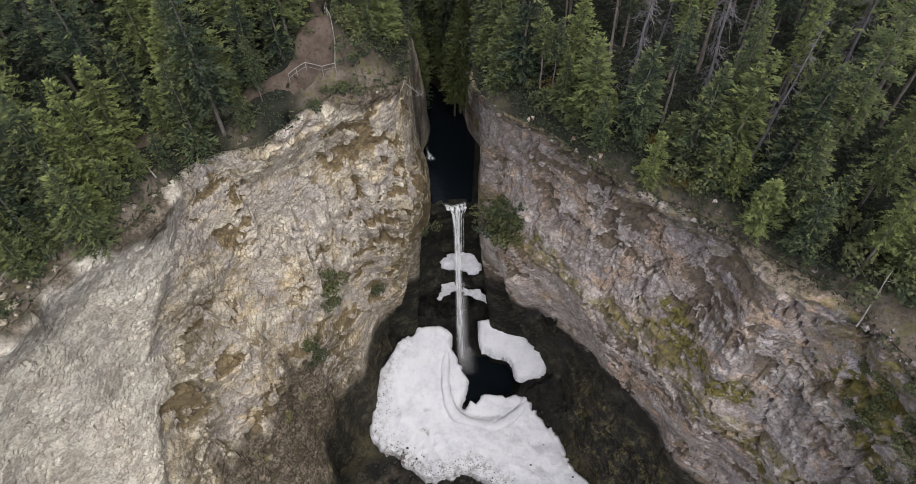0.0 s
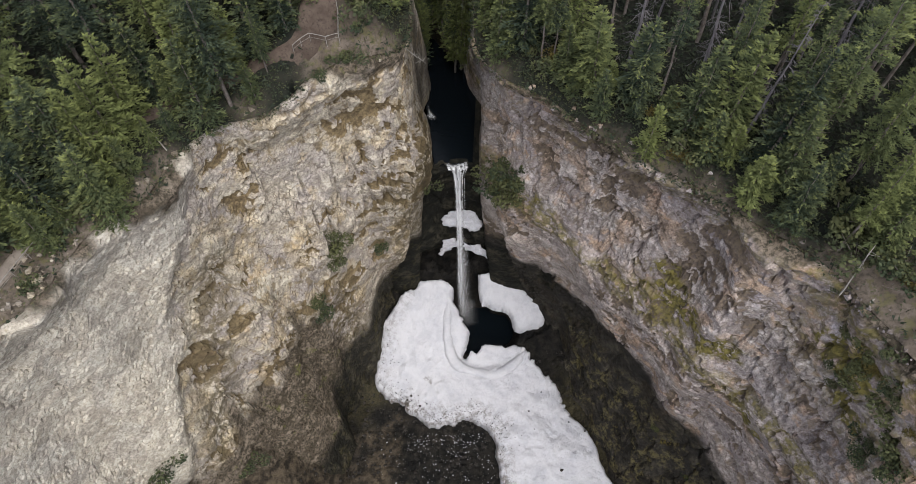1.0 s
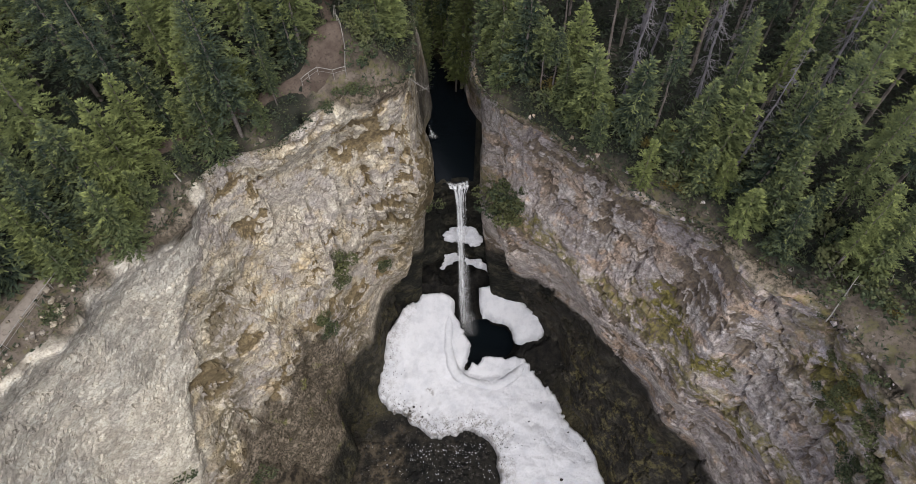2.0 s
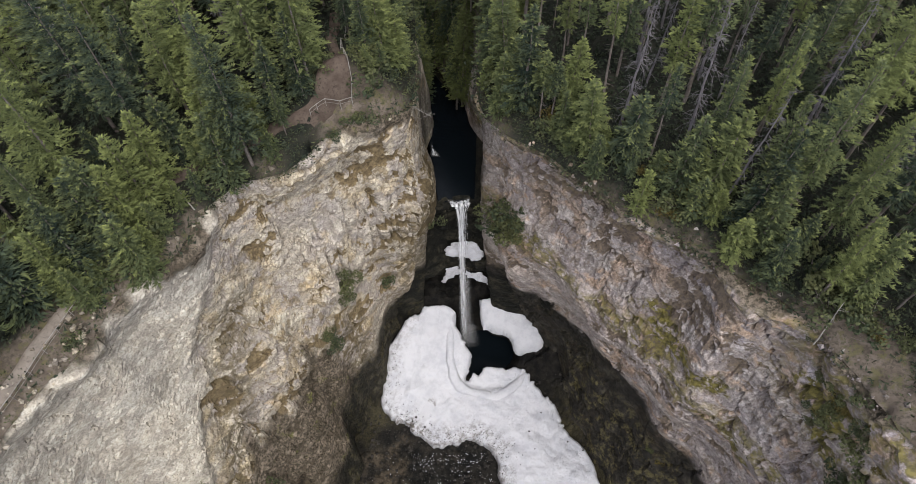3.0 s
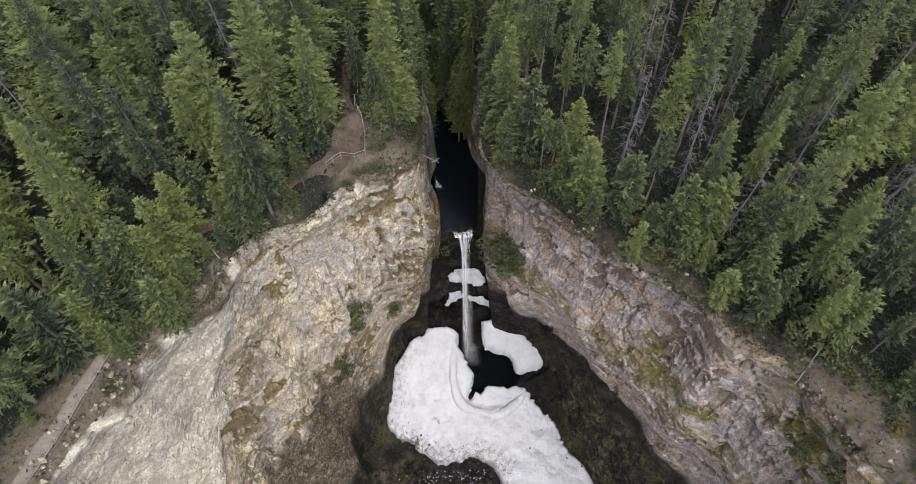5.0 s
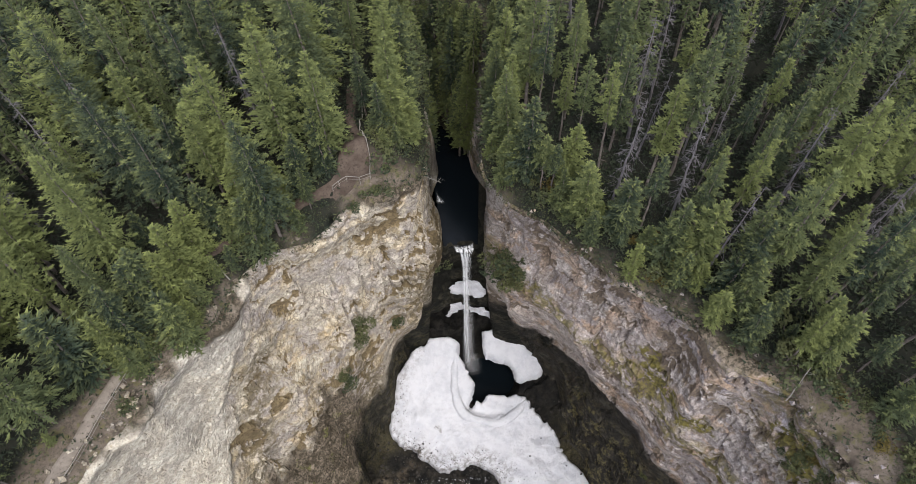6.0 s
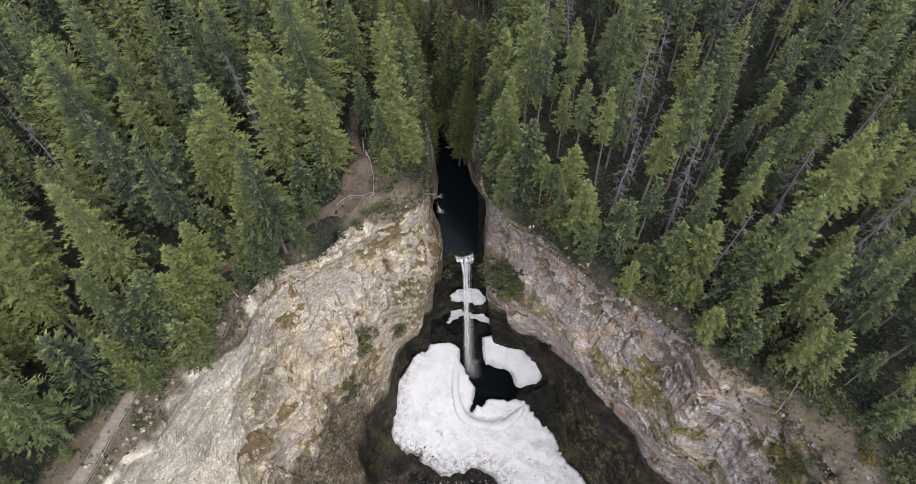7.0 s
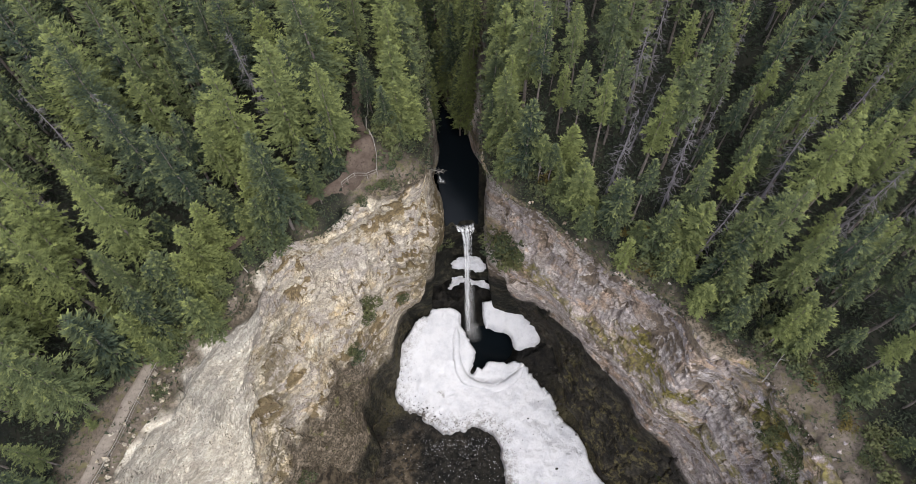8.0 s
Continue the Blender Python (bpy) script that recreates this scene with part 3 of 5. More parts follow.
def cliff(name, rim, west, step, label):
    line, calm = rim_line(rim, 0.1), spline(rim, 0.1)
    seg = np.concatenate([[0], np.cumsum(np.linalg.norm(np.diff(calm[:, :2], axis=0), axis=1))])
    seen = np.where((line[:, 1] > 13) & (line[:, 1] < 76))[0]
    s = uneven(0, seg[-1], step, seg[seen[0]], seg[seen[-1]], 1.6)
    s = s[s <= seg[-1]]
    px, py, pz = (np.interp(s, seg, line[:, i]) for i in range(3))
    bx, by = (np.interp(s, seg, calm[:, i]) for i in range(2))
    tx, ty = np.gradient(bx, s), np.gradient(by, s)
    # direction smoothed along the wall, so that the surface does not fold at bends
    w = 4.0
    ker = np.exp(-0.5 * ((s[:, None] - s[None, :]) / w) ** 2) * np.gradient(s)[None, :]
    tx, ty = (ker @ tx) / ker.sum(1), (ker @ ty) / ker.sum(1)
    ln = np.hypot(tx, ty)
    nx, ny = -ty / ln, tx / ln
    rows = int(84 / step)
    v = np.linspace(0, 1, rows)                     # 0 at the rim, 1 at the foot
    Z = pz[None, :] + (-6 - pz)[None, :] * v[:, None]
    S = np.broadcast_to(s, Z.shape)
    fade = sstep(7.0, 0.5, pz[None, :] - Z)          # the bays of the rim die out down the wall
    X, Y = bx + (px - bx) * fade, by + (py - by) * fade
    P = np.stack([X, Y, Z], -1).reshape(-1, 3)
    z, x, y = P[:, 2], P[:, 0], P[:, 1]
    sv = S.reshape(-1)
    depth = np.broadcast_to(pz, Z.shape).reshape(-1) - z
    apex = sstep(17, 7, np.hypot(x + 2.5, y - 63))
    gorge = sstep(64, 68, y)
    wob = fbm(P, 9, 3, 21)
    if west:
        a = -(x + y) * 0.707
        o = set_back(a + 1.5 * wob, z + 1.5 * wob, W_ALONG, W_HIGH, W_BACK)
        o += 3.0 * apex * sstep(42, 16, z)
        lip_side = sstep(61, 66, y) * sstep(76, 72, y) * sstep(62, 52, z) * sstep(40, 46, z)
        edge = -2.3 + 0.5 * np.maximum(0, 63 - z) - 0.7 * np.maximum(0, z - 63)
        scar = sstep(-1.7, 1.7, a - edge + 3.0 * fbm(P, 9, 4, 31))
        o += 0.9 * (1 - scar) * sstep(72, 62, z) * sstep(-14, -4, a) - 0.6 * scar
        ledge_z = 39 + 0.25 * (a + 20)
    else:
        a = (x - y) * 0.707
        o = set_back(a + 1.5 * wob, z + 1.5 * wob, E_ALONG, E_HIGH, E_BACK)
        scar = np.zeros(len(P))
        ledge_z = 50.5 - 0.05 * (a + 20) + 0 * z
    # a shelf that carries moss, broken up along the wall
    shelf = sstep(ledge_z + 1.2, ledge_z - 1.2, z + 2.5 * wob)
    o -= (0.9 if not west else 0.6) * shelf * sstep(ledge_z - 16, ledge_z - 3, z)
    for zl, amp, sd in ((69.5, 0.8, 41), (62, 0.8, 42), (30, 0.9, 43), (57, 0.6, 44)):
        zz = z + 3.0 * fbm(P, 12, 3, sd)
        o -= (0.35 if west else 0.8) * amp * sstep(zl + 0.4, zl - 0.4, zz) * sstep(zl - 7, zl - 1, zz) * sstep(-0.2, 0.25, fbm(P, 10, 2, sd + 5))
    # blocks, columns and roughness
    if not west:
        q = np.stack([sv / 1.05 + 0.35 * wob, z / 9, 0 * z], 1)
        c1, c2, rid3 = cells(q, 81)
        colm = sstep(53, 55, z + 2 * wob + 0.03 * (a + 40)) * sstep(69.5, 67, z + 2.5 * wob + 0.06 * (a + 40))
        colm = colm * (0.45 + 0.55 * sstep(-0.25, 0.2, fbm(P, 11, 2, 83)))
        o += colm * ((rid3 - 0.5) * 0.42 + 0.15 * sstep(0.2, 0.0, c2 - c1) - 0.05)
    else:
        q = np.stack([sv / 1.7 + 0.3 * wob, z / 11, 0 * z], 1)
        c1, c2, rid3 = cells(q, 82)
        colm = sstep(47, 51, z + 3 * wob) * sstep(66, 60, z + 3 * wob) * sstep(-14, -22, a)
        o += colm * ((rid3 - 0.5) * 0.9 + 0.5 * sstep(0.18, 0.0, c2 - c1))
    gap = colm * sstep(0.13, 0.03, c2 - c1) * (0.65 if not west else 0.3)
    rough = (1.0 - 0.9 * scar) * (1 - 0.55 * colm) * (1 if west else 1 - 0.6 * sstep(48, 42, z))
    turn = P + 0.7 * wob[:, None] + 1.6 * np.stack([fbm(P, 3.0, 4, 111, 0.6), fbm(P, 3.0, 4, 112, 0.6), fbm(P, 3.0, 4, 113, 0.6)], 1)
    for size, step_out, slope, sd, tall in ((7.0, 0.9 if west else 1.1, 1.5, 51, 1.3), (2.6, 0.3, 0.22, 56, 1.0), (1.05, 0.15, 0.1 if west else 0.12, 61, 0.9)):
        d1, d2, rid, tilt = cells(turn / np.array([size, size, size * tall]), sd, True)
        o += (0.4 + 0.6 * rough) * (1 - 0.75 * scar * (size > 5)) * ((rid - 0.5) * step_out + slope * tilt) + (0.0 if west and size > 5 else 0.14) * size * sstep(0.06, 0.0, d2 - d1) * (rid > 0.55)
    o += 1.0 * fbm(P, 13, 3, 71) + 0.12 * fbm(P, 1.6, 3, 72)
    # hollows eaten into the face, in clusters
    cluster = fbm(P, 11, 3, 76)
    for mx, my, mz, size in ((-20, 53, 52, 8), (-26, 49, 68, 6), (-31, 41, 50, 8), (-34, 36, 46, 6), (-12, 60, 50, 6)) if west else ((33, 31, 62, 9), (24, 43, 66, 6), (12, 55, 60, 5)):
        cluster = cluster + 0.4 * np.exp(-((x - mx) ** 2 + (y - my) ** 2 + (z - mz) ** 2) / size ** 2)
    cluster = sstep(-0.10, 0.16, cluster) * (1 - 0.97 * scar)
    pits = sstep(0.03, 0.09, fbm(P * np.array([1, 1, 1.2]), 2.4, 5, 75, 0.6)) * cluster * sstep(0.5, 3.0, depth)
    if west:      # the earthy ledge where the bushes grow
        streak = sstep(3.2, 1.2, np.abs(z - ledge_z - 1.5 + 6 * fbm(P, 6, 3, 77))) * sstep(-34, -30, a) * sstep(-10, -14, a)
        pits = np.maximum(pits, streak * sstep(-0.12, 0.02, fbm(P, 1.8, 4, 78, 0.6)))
    dusk = sstep(0.02, 0.14, fbm(P, 4.5, 6, 103, 0.65) + (0 if west else 0.10 * sstep(-18, -6, a))) * (1 - 0.5 * scar)
    light = sstep(0.02, 0.14, fbm(P, 1.9, 5, 104, 0.65)) * (1 - 0.4 * scar)
    rust = sstep(0.13, 0.22, fbm(P, 3.6, 5, 105, 0.6)) * (1 - scar)
    o += 0.55 * pits
    o *= sstep(-0.3, 0.9, depth) * (1 - 0.7 * gorge)
    if west:
        o -= lip_side * (1.5 + 0.8 * wob)
    # upstream the gorge has wooded slopes
    o -= 3.4 * sstep(80, 90, y) * np.clip(depth / 32, 0, 1)
    o -= 1.3 * sstep(5.0, 0.0, depth) * sstep(-0.35, 0.5, fbm(P * np.array([1, 1, 0.15]), 4, 3, 73)) * (1 - gorge)
    # the rim is rounded off, and its top runs back under the soil
    o += 0.5 * np.exp(-depth / 0.5)
    n2 = np.stack([np.broadcast_to(nx, Z.shape).reshape(-1), np.broadcast_to(ny, Z.shape).reshape(-1)], 1)
    out = P.copy()
    out[:, :2] += n2 * o[:, None]
    out[:, 2] += 0.25 * fbm(P, 1.3, 3, 91) * sstep(0, 1, depth)
    out = out.reshape(rows, len(s), 3)
    caps = []
    for back in (4.5, 3.6, 2.8, 2.1, 1.5, 0.9):
        c = np.stack([px + nx * back, py + ny * back, pz - 0.1], -1)
        c[:, 2] += 0.35 * fbm(c, 1.1, 3, 33) - 0.08 * back
        caps.append(c)
    out = np.concatenate([np.array(caps), out])

    def grow(values):
        g = np.asarray(values).reshape(rows, len(s))
        return np.concatenate([np.repeat(g[:1], 6, 0), g]).reshape(-1)

    low = 40 if west else 49
    band = sstep(low + 5, low - 3, z + 7 * fbm(P, 15, 4, 95) - (10 * sstep(-20, -4, a) * -1 if west else 0))
    soil = sstep(1.6, 0.2, depth + 5.0 * fbm(P, 6, 4, 96) + 0.4)
    ragged = fbm(P * np.array([1, 1, 0.45]), 7, 4, 97)
    if west:
        earth = np.interp(a, [-24, -19, -16, -6, 2, 10], [10, 29, 40, 38, 35, 31])
        tongue = fbm(np.stack([a, 0.32 * z, 0 * z], 1), 2.6, 4, 94)
        soil = np.maximum(soil, sstep(2.5, -2.5, z - earth + 9 * ragged + 9 * tongue) * sstep(-24, -18, a))
        damp_shade_line = np.interp(a, [-41, -32, -22, -14, -7, 0], [31, 27, 20, 15, 11, 6])
        damp_shade = 0.95 * sstep(3, -3, z - damp_shade_line + 6 * ragged)
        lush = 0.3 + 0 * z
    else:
        damp_shade_line = np.interp(a, [-40, -28, -12, -2, 6], [32, 28, 28, 25, 24])
        damp_shade = 0.95 * sstep(1.6, -1.6, z - damp_shade_line + 4 * ragged)
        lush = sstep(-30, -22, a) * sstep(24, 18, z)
    # headwall corner and gorge walls: their deep shade is coloured in here
    damp_shade = np.maximum(damp_shade, apex * sstep(36, 28, z + 5 * fbm(P, 6, 3, 98)) * sstep(61, 65, y))
    damp_shade = np.maximum(damp_shade, gorge * (0.45 + 0.3 * sstep(74, 80, y)) * sstep(-0.3, 0.3, ragged + 0.2))
    if west:
        mossy = 0.85 * sstep(7, 0, np.abs(a - edge + 7)) * sstep(68, 58, z) * (1 - scar) + 0.9 * sstep(-28, -22, a) * sstep(-6, -14, a) * sstep(44, 36, z) * sstep(14, 22, z)
        mossy += 0.8 * apex * sstep(58, 52, z) + 0.3 * lip_side
    else:
        mossy = 0.8 * sstep(3.5, 1.0, np.abs(z - ledge_z + 1.0 + 5 * fbm(P, 8, 3, 99)))
        for mx, my, mz, size in ((25, 41, 54.5, 3.6), (27.2, 38.4, 54.2, 2.6), (29.9, 33.7, 54, 2.4), (22.5, 44, 54.8, 2.2), (9.6, 57.2, 52.6, 2.6), (12, 55, 52, 2.0), (35.5, 27.5, 44, 1.8), (34.5, 27, 68, 1.6), (35.6, 24, 68, 2.0), (36.4, 22, 63, 1.5)):
            reach = np.sqrt((x - mx) ** 2 + (y - my) ** 2 + (z - mz) ** 2) / size + 0.7 * fbm(P, 1.6, 3, 102)
            mossy = np.maximum(mossy, 1.3 * sstep(1.5, 0.8, reach))
        mossy = mossy + 0.5 * sstep(8, 2, depth + 5 * fbm(P, 6, 3, 100)) + 0.4 * sstep(-3, 4, a) * sstep(56, 64, z + 6 * fbm(P, 7, 3, 101))
    attrs = {"band": grow(band), "soil": grow(soil), "damp_shade": grow(damp_shade), "fresh": grow(scar * sstep(8, 16, z)), "moss": grow(mossy), "column": grow(colm * (1.0 if not west else 0.35)), "gap": grow(gap), "lush": grow(lush), "pit": grow(pits), "dusk": grow(dusk), "light": grow(light), "rust": grow(rust)}
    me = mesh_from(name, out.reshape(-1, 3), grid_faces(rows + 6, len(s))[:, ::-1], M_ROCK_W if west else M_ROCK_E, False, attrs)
    return tagged(new(name, me), label, "cliff", kind="structure")


cliff("cliff_west", RIM_W, True, 0.27, "pale yellow-grey layered rock cliff with a fresh rockfall scar")
cliff("cliff_east", RIM_E, False, 0.27, "brown and grey columnar rock cliff with mossy ledges")


def headwall():
    """The wet wall under the lip of the fall, undercut, with ledges; its shade is painted near black."""
    line = spline([(-20, 63), (-12, 68.5), (-6, 71.5), (-1.5, 72.2), (3, 71.2), (8, 68.5), (16, 61)], 0.35)
    z = np.arange(LIP_Z + 0.2, -5, -0.35)
    t = np.gradient(line, axis=0)
    n = np.stack([-t[:, 1], t[:, 0]], 1) / np.linalg.norm(t, axis=1)[:, None]
    X = np.repeat(line[None], len(z), 0)
    Z = np.repeat(z[:, None], len(line), 1)
    P = np.stack([X[..., 0], X[..., 1], Z], -1).reshape(-1, 3)
    zz = P[:, 2]
    o = -2.3 * sstep(40, 46.5, zz) - 1.6 * sstep(35, 28, zz) * sstep(20, 27, zz) - 1.2 * sstep(25, 20, zz) * sstep(8, 18, zz)
    d1, d2, rid = cells(P / np.array([1.8, 1.8, 1.4]), 15)
    o += (rid - 0.5) * 1.0 + 0.9 * fbm(P, 5, 4, 16) + 5.0 * sstep(24, 17, zz)
    P[:, :2] += np.repeat(n[None], len(z), 0).reshape(-1, 2) * o[:, None]
    cap = np.c_[line + n * 9.0, np.full(len(line), LIP_Z - 0.9)]
    P = np.concatenate([cap, P])
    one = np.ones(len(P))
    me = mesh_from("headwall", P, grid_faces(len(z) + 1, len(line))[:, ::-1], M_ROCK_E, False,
                   {"band": one, "soil": 0 * one, "damp_shade": one, "fresh": 0 * one, "moss": 0 * one, "lush": 0 * one})
    return tagged(new("headwall", me), "wet undercut rock wall behind the waterfall, its shade coloured black", "cliff", kind="structure")


headwall()

# ---------------------------------------------------------------- ground on top, canyon floor, gorge bed
def plateau():
    xs = uneven(-420, 420, 0.8, -64, 60, 9.0)
    ys = uneven(-420, 480, 0.8, 8, 112, 9.0)
    X, Y = np.meshgrid(xs, ys)
    x, y = X.ravel().copy(), Y.ravel().copy()
    d, h = rim_distance(x, y)
    keep = d > -1.1
    snap = np.where(keep & (d < 0.35))[0]
    pts = rim_line(RIM_W, 0.2)[:, :2], rim_line(RIM_E, 0.2)[:, :2]
    allp = np.concatenate(pts)
    for i in snap:
        j = np.argmin((allp[:, 0] - x[i]) ** 2 + (allp[:, 1] - y[i]) ** 2)
        x[i], y[i] = allp[j]
    z = plateau_z(x, y, np.maximum(d, 0), h)
    z = np.where(d < 0.35, h + 0.12, z)
    far = sstep(130, 400, np.hypot(x, y - 50))
    patch = 0.5 * fbm(np.stack([x, y, 0 * x], 1), 4, 3, 6)
    bare = sstep(0.2, 0.7, patch + np.where(x < 0, sstep(7.0, 4.5, d) * sstep(42, 37, y), 0.8 * sstep(6.0, 2.5, d) * sstep(34, 28, y)) + 0.35 * sstep(2.0, 0.6, d) + 0.5 * np.exp(-((x + 14.5) / 5) ** 2 - ((y - 58) / 4) ** 2))
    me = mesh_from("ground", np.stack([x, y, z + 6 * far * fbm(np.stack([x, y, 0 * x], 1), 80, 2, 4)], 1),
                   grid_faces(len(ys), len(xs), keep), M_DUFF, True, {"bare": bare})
    return tagged(new("ground", me), "dark forest floor of needles, moss and soil", "ground", kind="structure")


def canyon_floor():
    xs = uneven(-90, 90, 0.55, -44, 42, 4.0)
    ys = uneven(-90, 78, 0.55, 18, 76, 4.0)
    X, Y = np.meshgrid(xs, ys)
    x, y = X.ravel(), Y.ravel()
    z = floor_z(x, y)
    d, _ = rim_distance(x, y)
    p = np.stack([x, y, 0 * x], 1)
    front = sstep(-16, 0, -(x + y) * 0.707)
    scree = sstep(0.15, 0.6, front * sstep(-20, -7, d) + 0.6 * fbm(p, 5, 4, 8)) * (x < 0)
    scree = np.maximum(scree, 0.9 * sstep(0.5, 0.1, np.hypot(x + 17, (y - 35) * 0.8) / 14 + 0.5 * fbm(p, 3, 4, 10)))
    scree = np.maximum(scree, 0.8 * sstep(0.25, 0.5, fbm(p, 7, 4, 9)) * (x < -10) * (y < 42))
    green = sstep(-12, -4, d) * sstep(56, 48, y)
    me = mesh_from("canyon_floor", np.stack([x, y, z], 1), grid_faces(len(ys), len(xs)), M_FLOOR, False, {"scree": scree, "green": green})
    return tagged(new("canyon_floor", me), "dark wet boulders and scree on the canyon floor", "canyon floor", kind="structure")


def gorge_bed():
    xs, ys = np.arange(-48, 14, 0.8), np.arange(70.2, 150, 0.8)
    X, Y = np.meshgrid(xs, ys)
    x, y = X.ravel(), Y.ravel()
    p = np.stack([x, y, 0 * x], 1)
    mid = np.interp(y, [70, 86, 95.5, 107.5, 121, 140], [-2.6, -2.8, -5.2, -13, -27, -57])
    z = LIP_Z - 1.2 + 0.03 * (y - 70) + 0.35 * np.maximum(0, np.abs(x - mid) - 2.2) + 0.5 * fbm(p, 3, 3, 12)
    one = np.zeros(len(x))
    me = mesh_from("gorge_bed", np.stack([x, y, z], 1), grid_faces(len(ys), len(xs)), M_FLOOR, False, {"scree": one, "green": one + 0.4})
    return tagged(new("gorge_bed", me), "dark rock bed of the narrow upper gorge", "gorge bed", kind="structure")


plateau()
canyon_floor()
gorge_bed()


def flat_water(name, outline, z, label):
    p = np.array(outline, float)
    v = np.concatenate([[[*p.mean(0), z]], np.c_[p, np.full(len(p), z)]])
    n = len(p)
    f = [(0, 1 + i, 1 + (i + 1) % n) for i in range(n)]
    me = mesh_from(name, v, f, M_WATER)
    return tagged(new(name, me), label, "water", kind="structure")


flat_water("plunge_pool", [(-16, 52), (18, 52), (24, 60), (16, 71), (-8, 73), (-18, 66)], 0.2, "black still water of the plunge pool")
flat_water("creek_water", [(-30, -80), (40, -80), (40, 48), (16, 54), (-20, 54), (-30, 40)], -1.6, "dark creek water between boulders")
river = [(-5.6, 69.9), (0.6, 69.9), (1.5, 86), (-1.5, 98), (-9, 110), (-25, 124), (-40, 134), (-42, 129), (-28, 118), (-16, 105), (-10, 94), (-7.4, 84)]
flat_water("river_water", river, LIP_Z + 0.1, "black smooth river water above the waterfall")

# ---------------------------------------------------------------- ice and snow in the basin
RIDGE = spline([(-4.6, 64.5), (-4.9, 60), (-4.3, 56), (-2.6, 53.4), (1, 52.2), (5.1, 51.7), (8.8, 53.6), (11.2, 55.9)], 0.3)


def ice_sheet(name, outline, thick, seed, label, ridge=False):
    """A bank of old snow: a fine grid cut along the ragged outline, with a rounded, undercut edge."""
    o = np.array(outline, float)
    o = spline(np.concatenate([o, o[:1]]), 0.3)[:-1]
    t = np.roll(o, -1, 0) - np.roll(o, 1, 0)
    nrm = np.stack([t[:, 1], -t[:, 0]], 1) / (np.linalg.norm(t, axis=1)[:, None] + 1e-9)
    q = np.c_[o, np.zeros(len(o))]
    rag = sstep(-0.3, 0.4, fbm(q, 5, 2, seed + 2))
    o = o + nrm * (0.9 * fbm(q, 3.1, 3, seed) + rag * (0.95 * fbm(q, 1.3, 3, seed + 3) + 0.5 * fbm(q, 0.55, 2, seed + 4)))[:, None]
    lo, hi = o.min(0) - 1, o.max(0) + 1
    step = 0.22
    X, Y = np.meshgrid(np.arange(lo[0], hi[0], step), np.arange(lo[1], hi[1], step))
    shape = X.shape
    x, y = X.ravel().copy(), Y.ravel().copy()
    inside = np.zeros(len(x), bool)
    dist = np.full(len(x), 1e9)
    nearx, neary = np.zeros(len(x)), np.zeros(len(x))
    for (x0, y0), (x1, y1) in zip(o, np.roll(o, -1, 0)):
        c = (y0 > y) != (y1 > y)
        with np.errstate(divide="ignore", invalid="ignore"):
            inside ^= c & (x < (x1 - x0) * (y - y0) / (y1 - y0 + 1e-12) + x0)
        d = np.hypot(x - x0, y - y0)
        n = d < dist
        dist, nearx, neary = np.where(n, d, dist), np.where(n, x0, nearx), np.where(n, y0, neary)
    keep = inside | (dist < step * 0.8)
    snap = keep & ~inside
    x[snap], y[snap] = nearx[snap], neary[snap]
    e = np.where(inside, dist, 0)
    p = np.stack([x, y, 0 * x], 1)
    z = ice_z(x, y) + 0.9 * fbm(p, 6, 3, seed + 5) + 0.55 * fbm(p, 2.2, 5, seed + 6, 0.6)
    z -= thick * 0.85 * np.exp(-e / 0.22) + 0.25 * np.exp(-e / 1.8)
    if ridge:
        rd = np.full(len(x), 1e9)
        for a in RIDGE:
            rd = np.minimum(rd, np.hypot(x - a[0], y - a[1]))
        inner = sstep(0.0, 2.2, rd) * (np.hypot((x - 3) / 8.5, (y - 61) / 9) < 1.0)
        z -= 0.7 * inner
    dirt = sstep(5.5, 0.0, e + 3.2 * fbm(p, 3, 4, seed + 8)) * sstep(50, 44, y) * (x < 8) + 0.6 * sstep(5, 0, e + 2 * fbm(p, 2, 4, seed + 9)) * sstep(-9, -14, x)
    dirt += 0.8 * sstep(0.42, 0.6, fbm(p, 4, 4, seed + 10)) * (x < -8)
    top = np.stack([x, y, z], 1)
    f = grid_faces(*shape, keep)
    bottom = top.copy()
    bottom[:, 2] = np.minimum(ice_z(x, y) - 1.6 * thick, z - 0.3)
    # skirt along the open border
    edges = np.concatenate([f[:, [0, 1]], f[:, [1, 2]], f[:, [2, 3]], f[:, [3, 0]]])
    key = np.sort(edges, 1)
    _, idx, cnt = np.unique(key[:, 0].astype(np.int64) * (len(x) + 1) + key[:, 1], return_index=True, return_counts=True)
    border = edges[idx[cnt == 1]]
    n = len(x)
    skirt = np.stack([border[:, 0], border[:, 0] + n, border[:, 1] + n, border[:, 1]], 1)
    v = np.concatenate([top, bottom])
    faces = np.concatenate([f, skirt])
    used = np.unique(faces)
    remap = np.zeros(len(v), np.int64)
    remap[used] = np.arange(len(used))
    me = mesh_from(name, v[used], remap[faces], M_ICE, True, {"dirt": np.concatenate([dirt, dirt])[used]})
    return tagged(new(name, me), label, "snow bank")


bank = ice_sheet("snow_bank", ICE_MAIN, 1.6, 101, "large white bank of old snow ice, dirty at its edge", True)


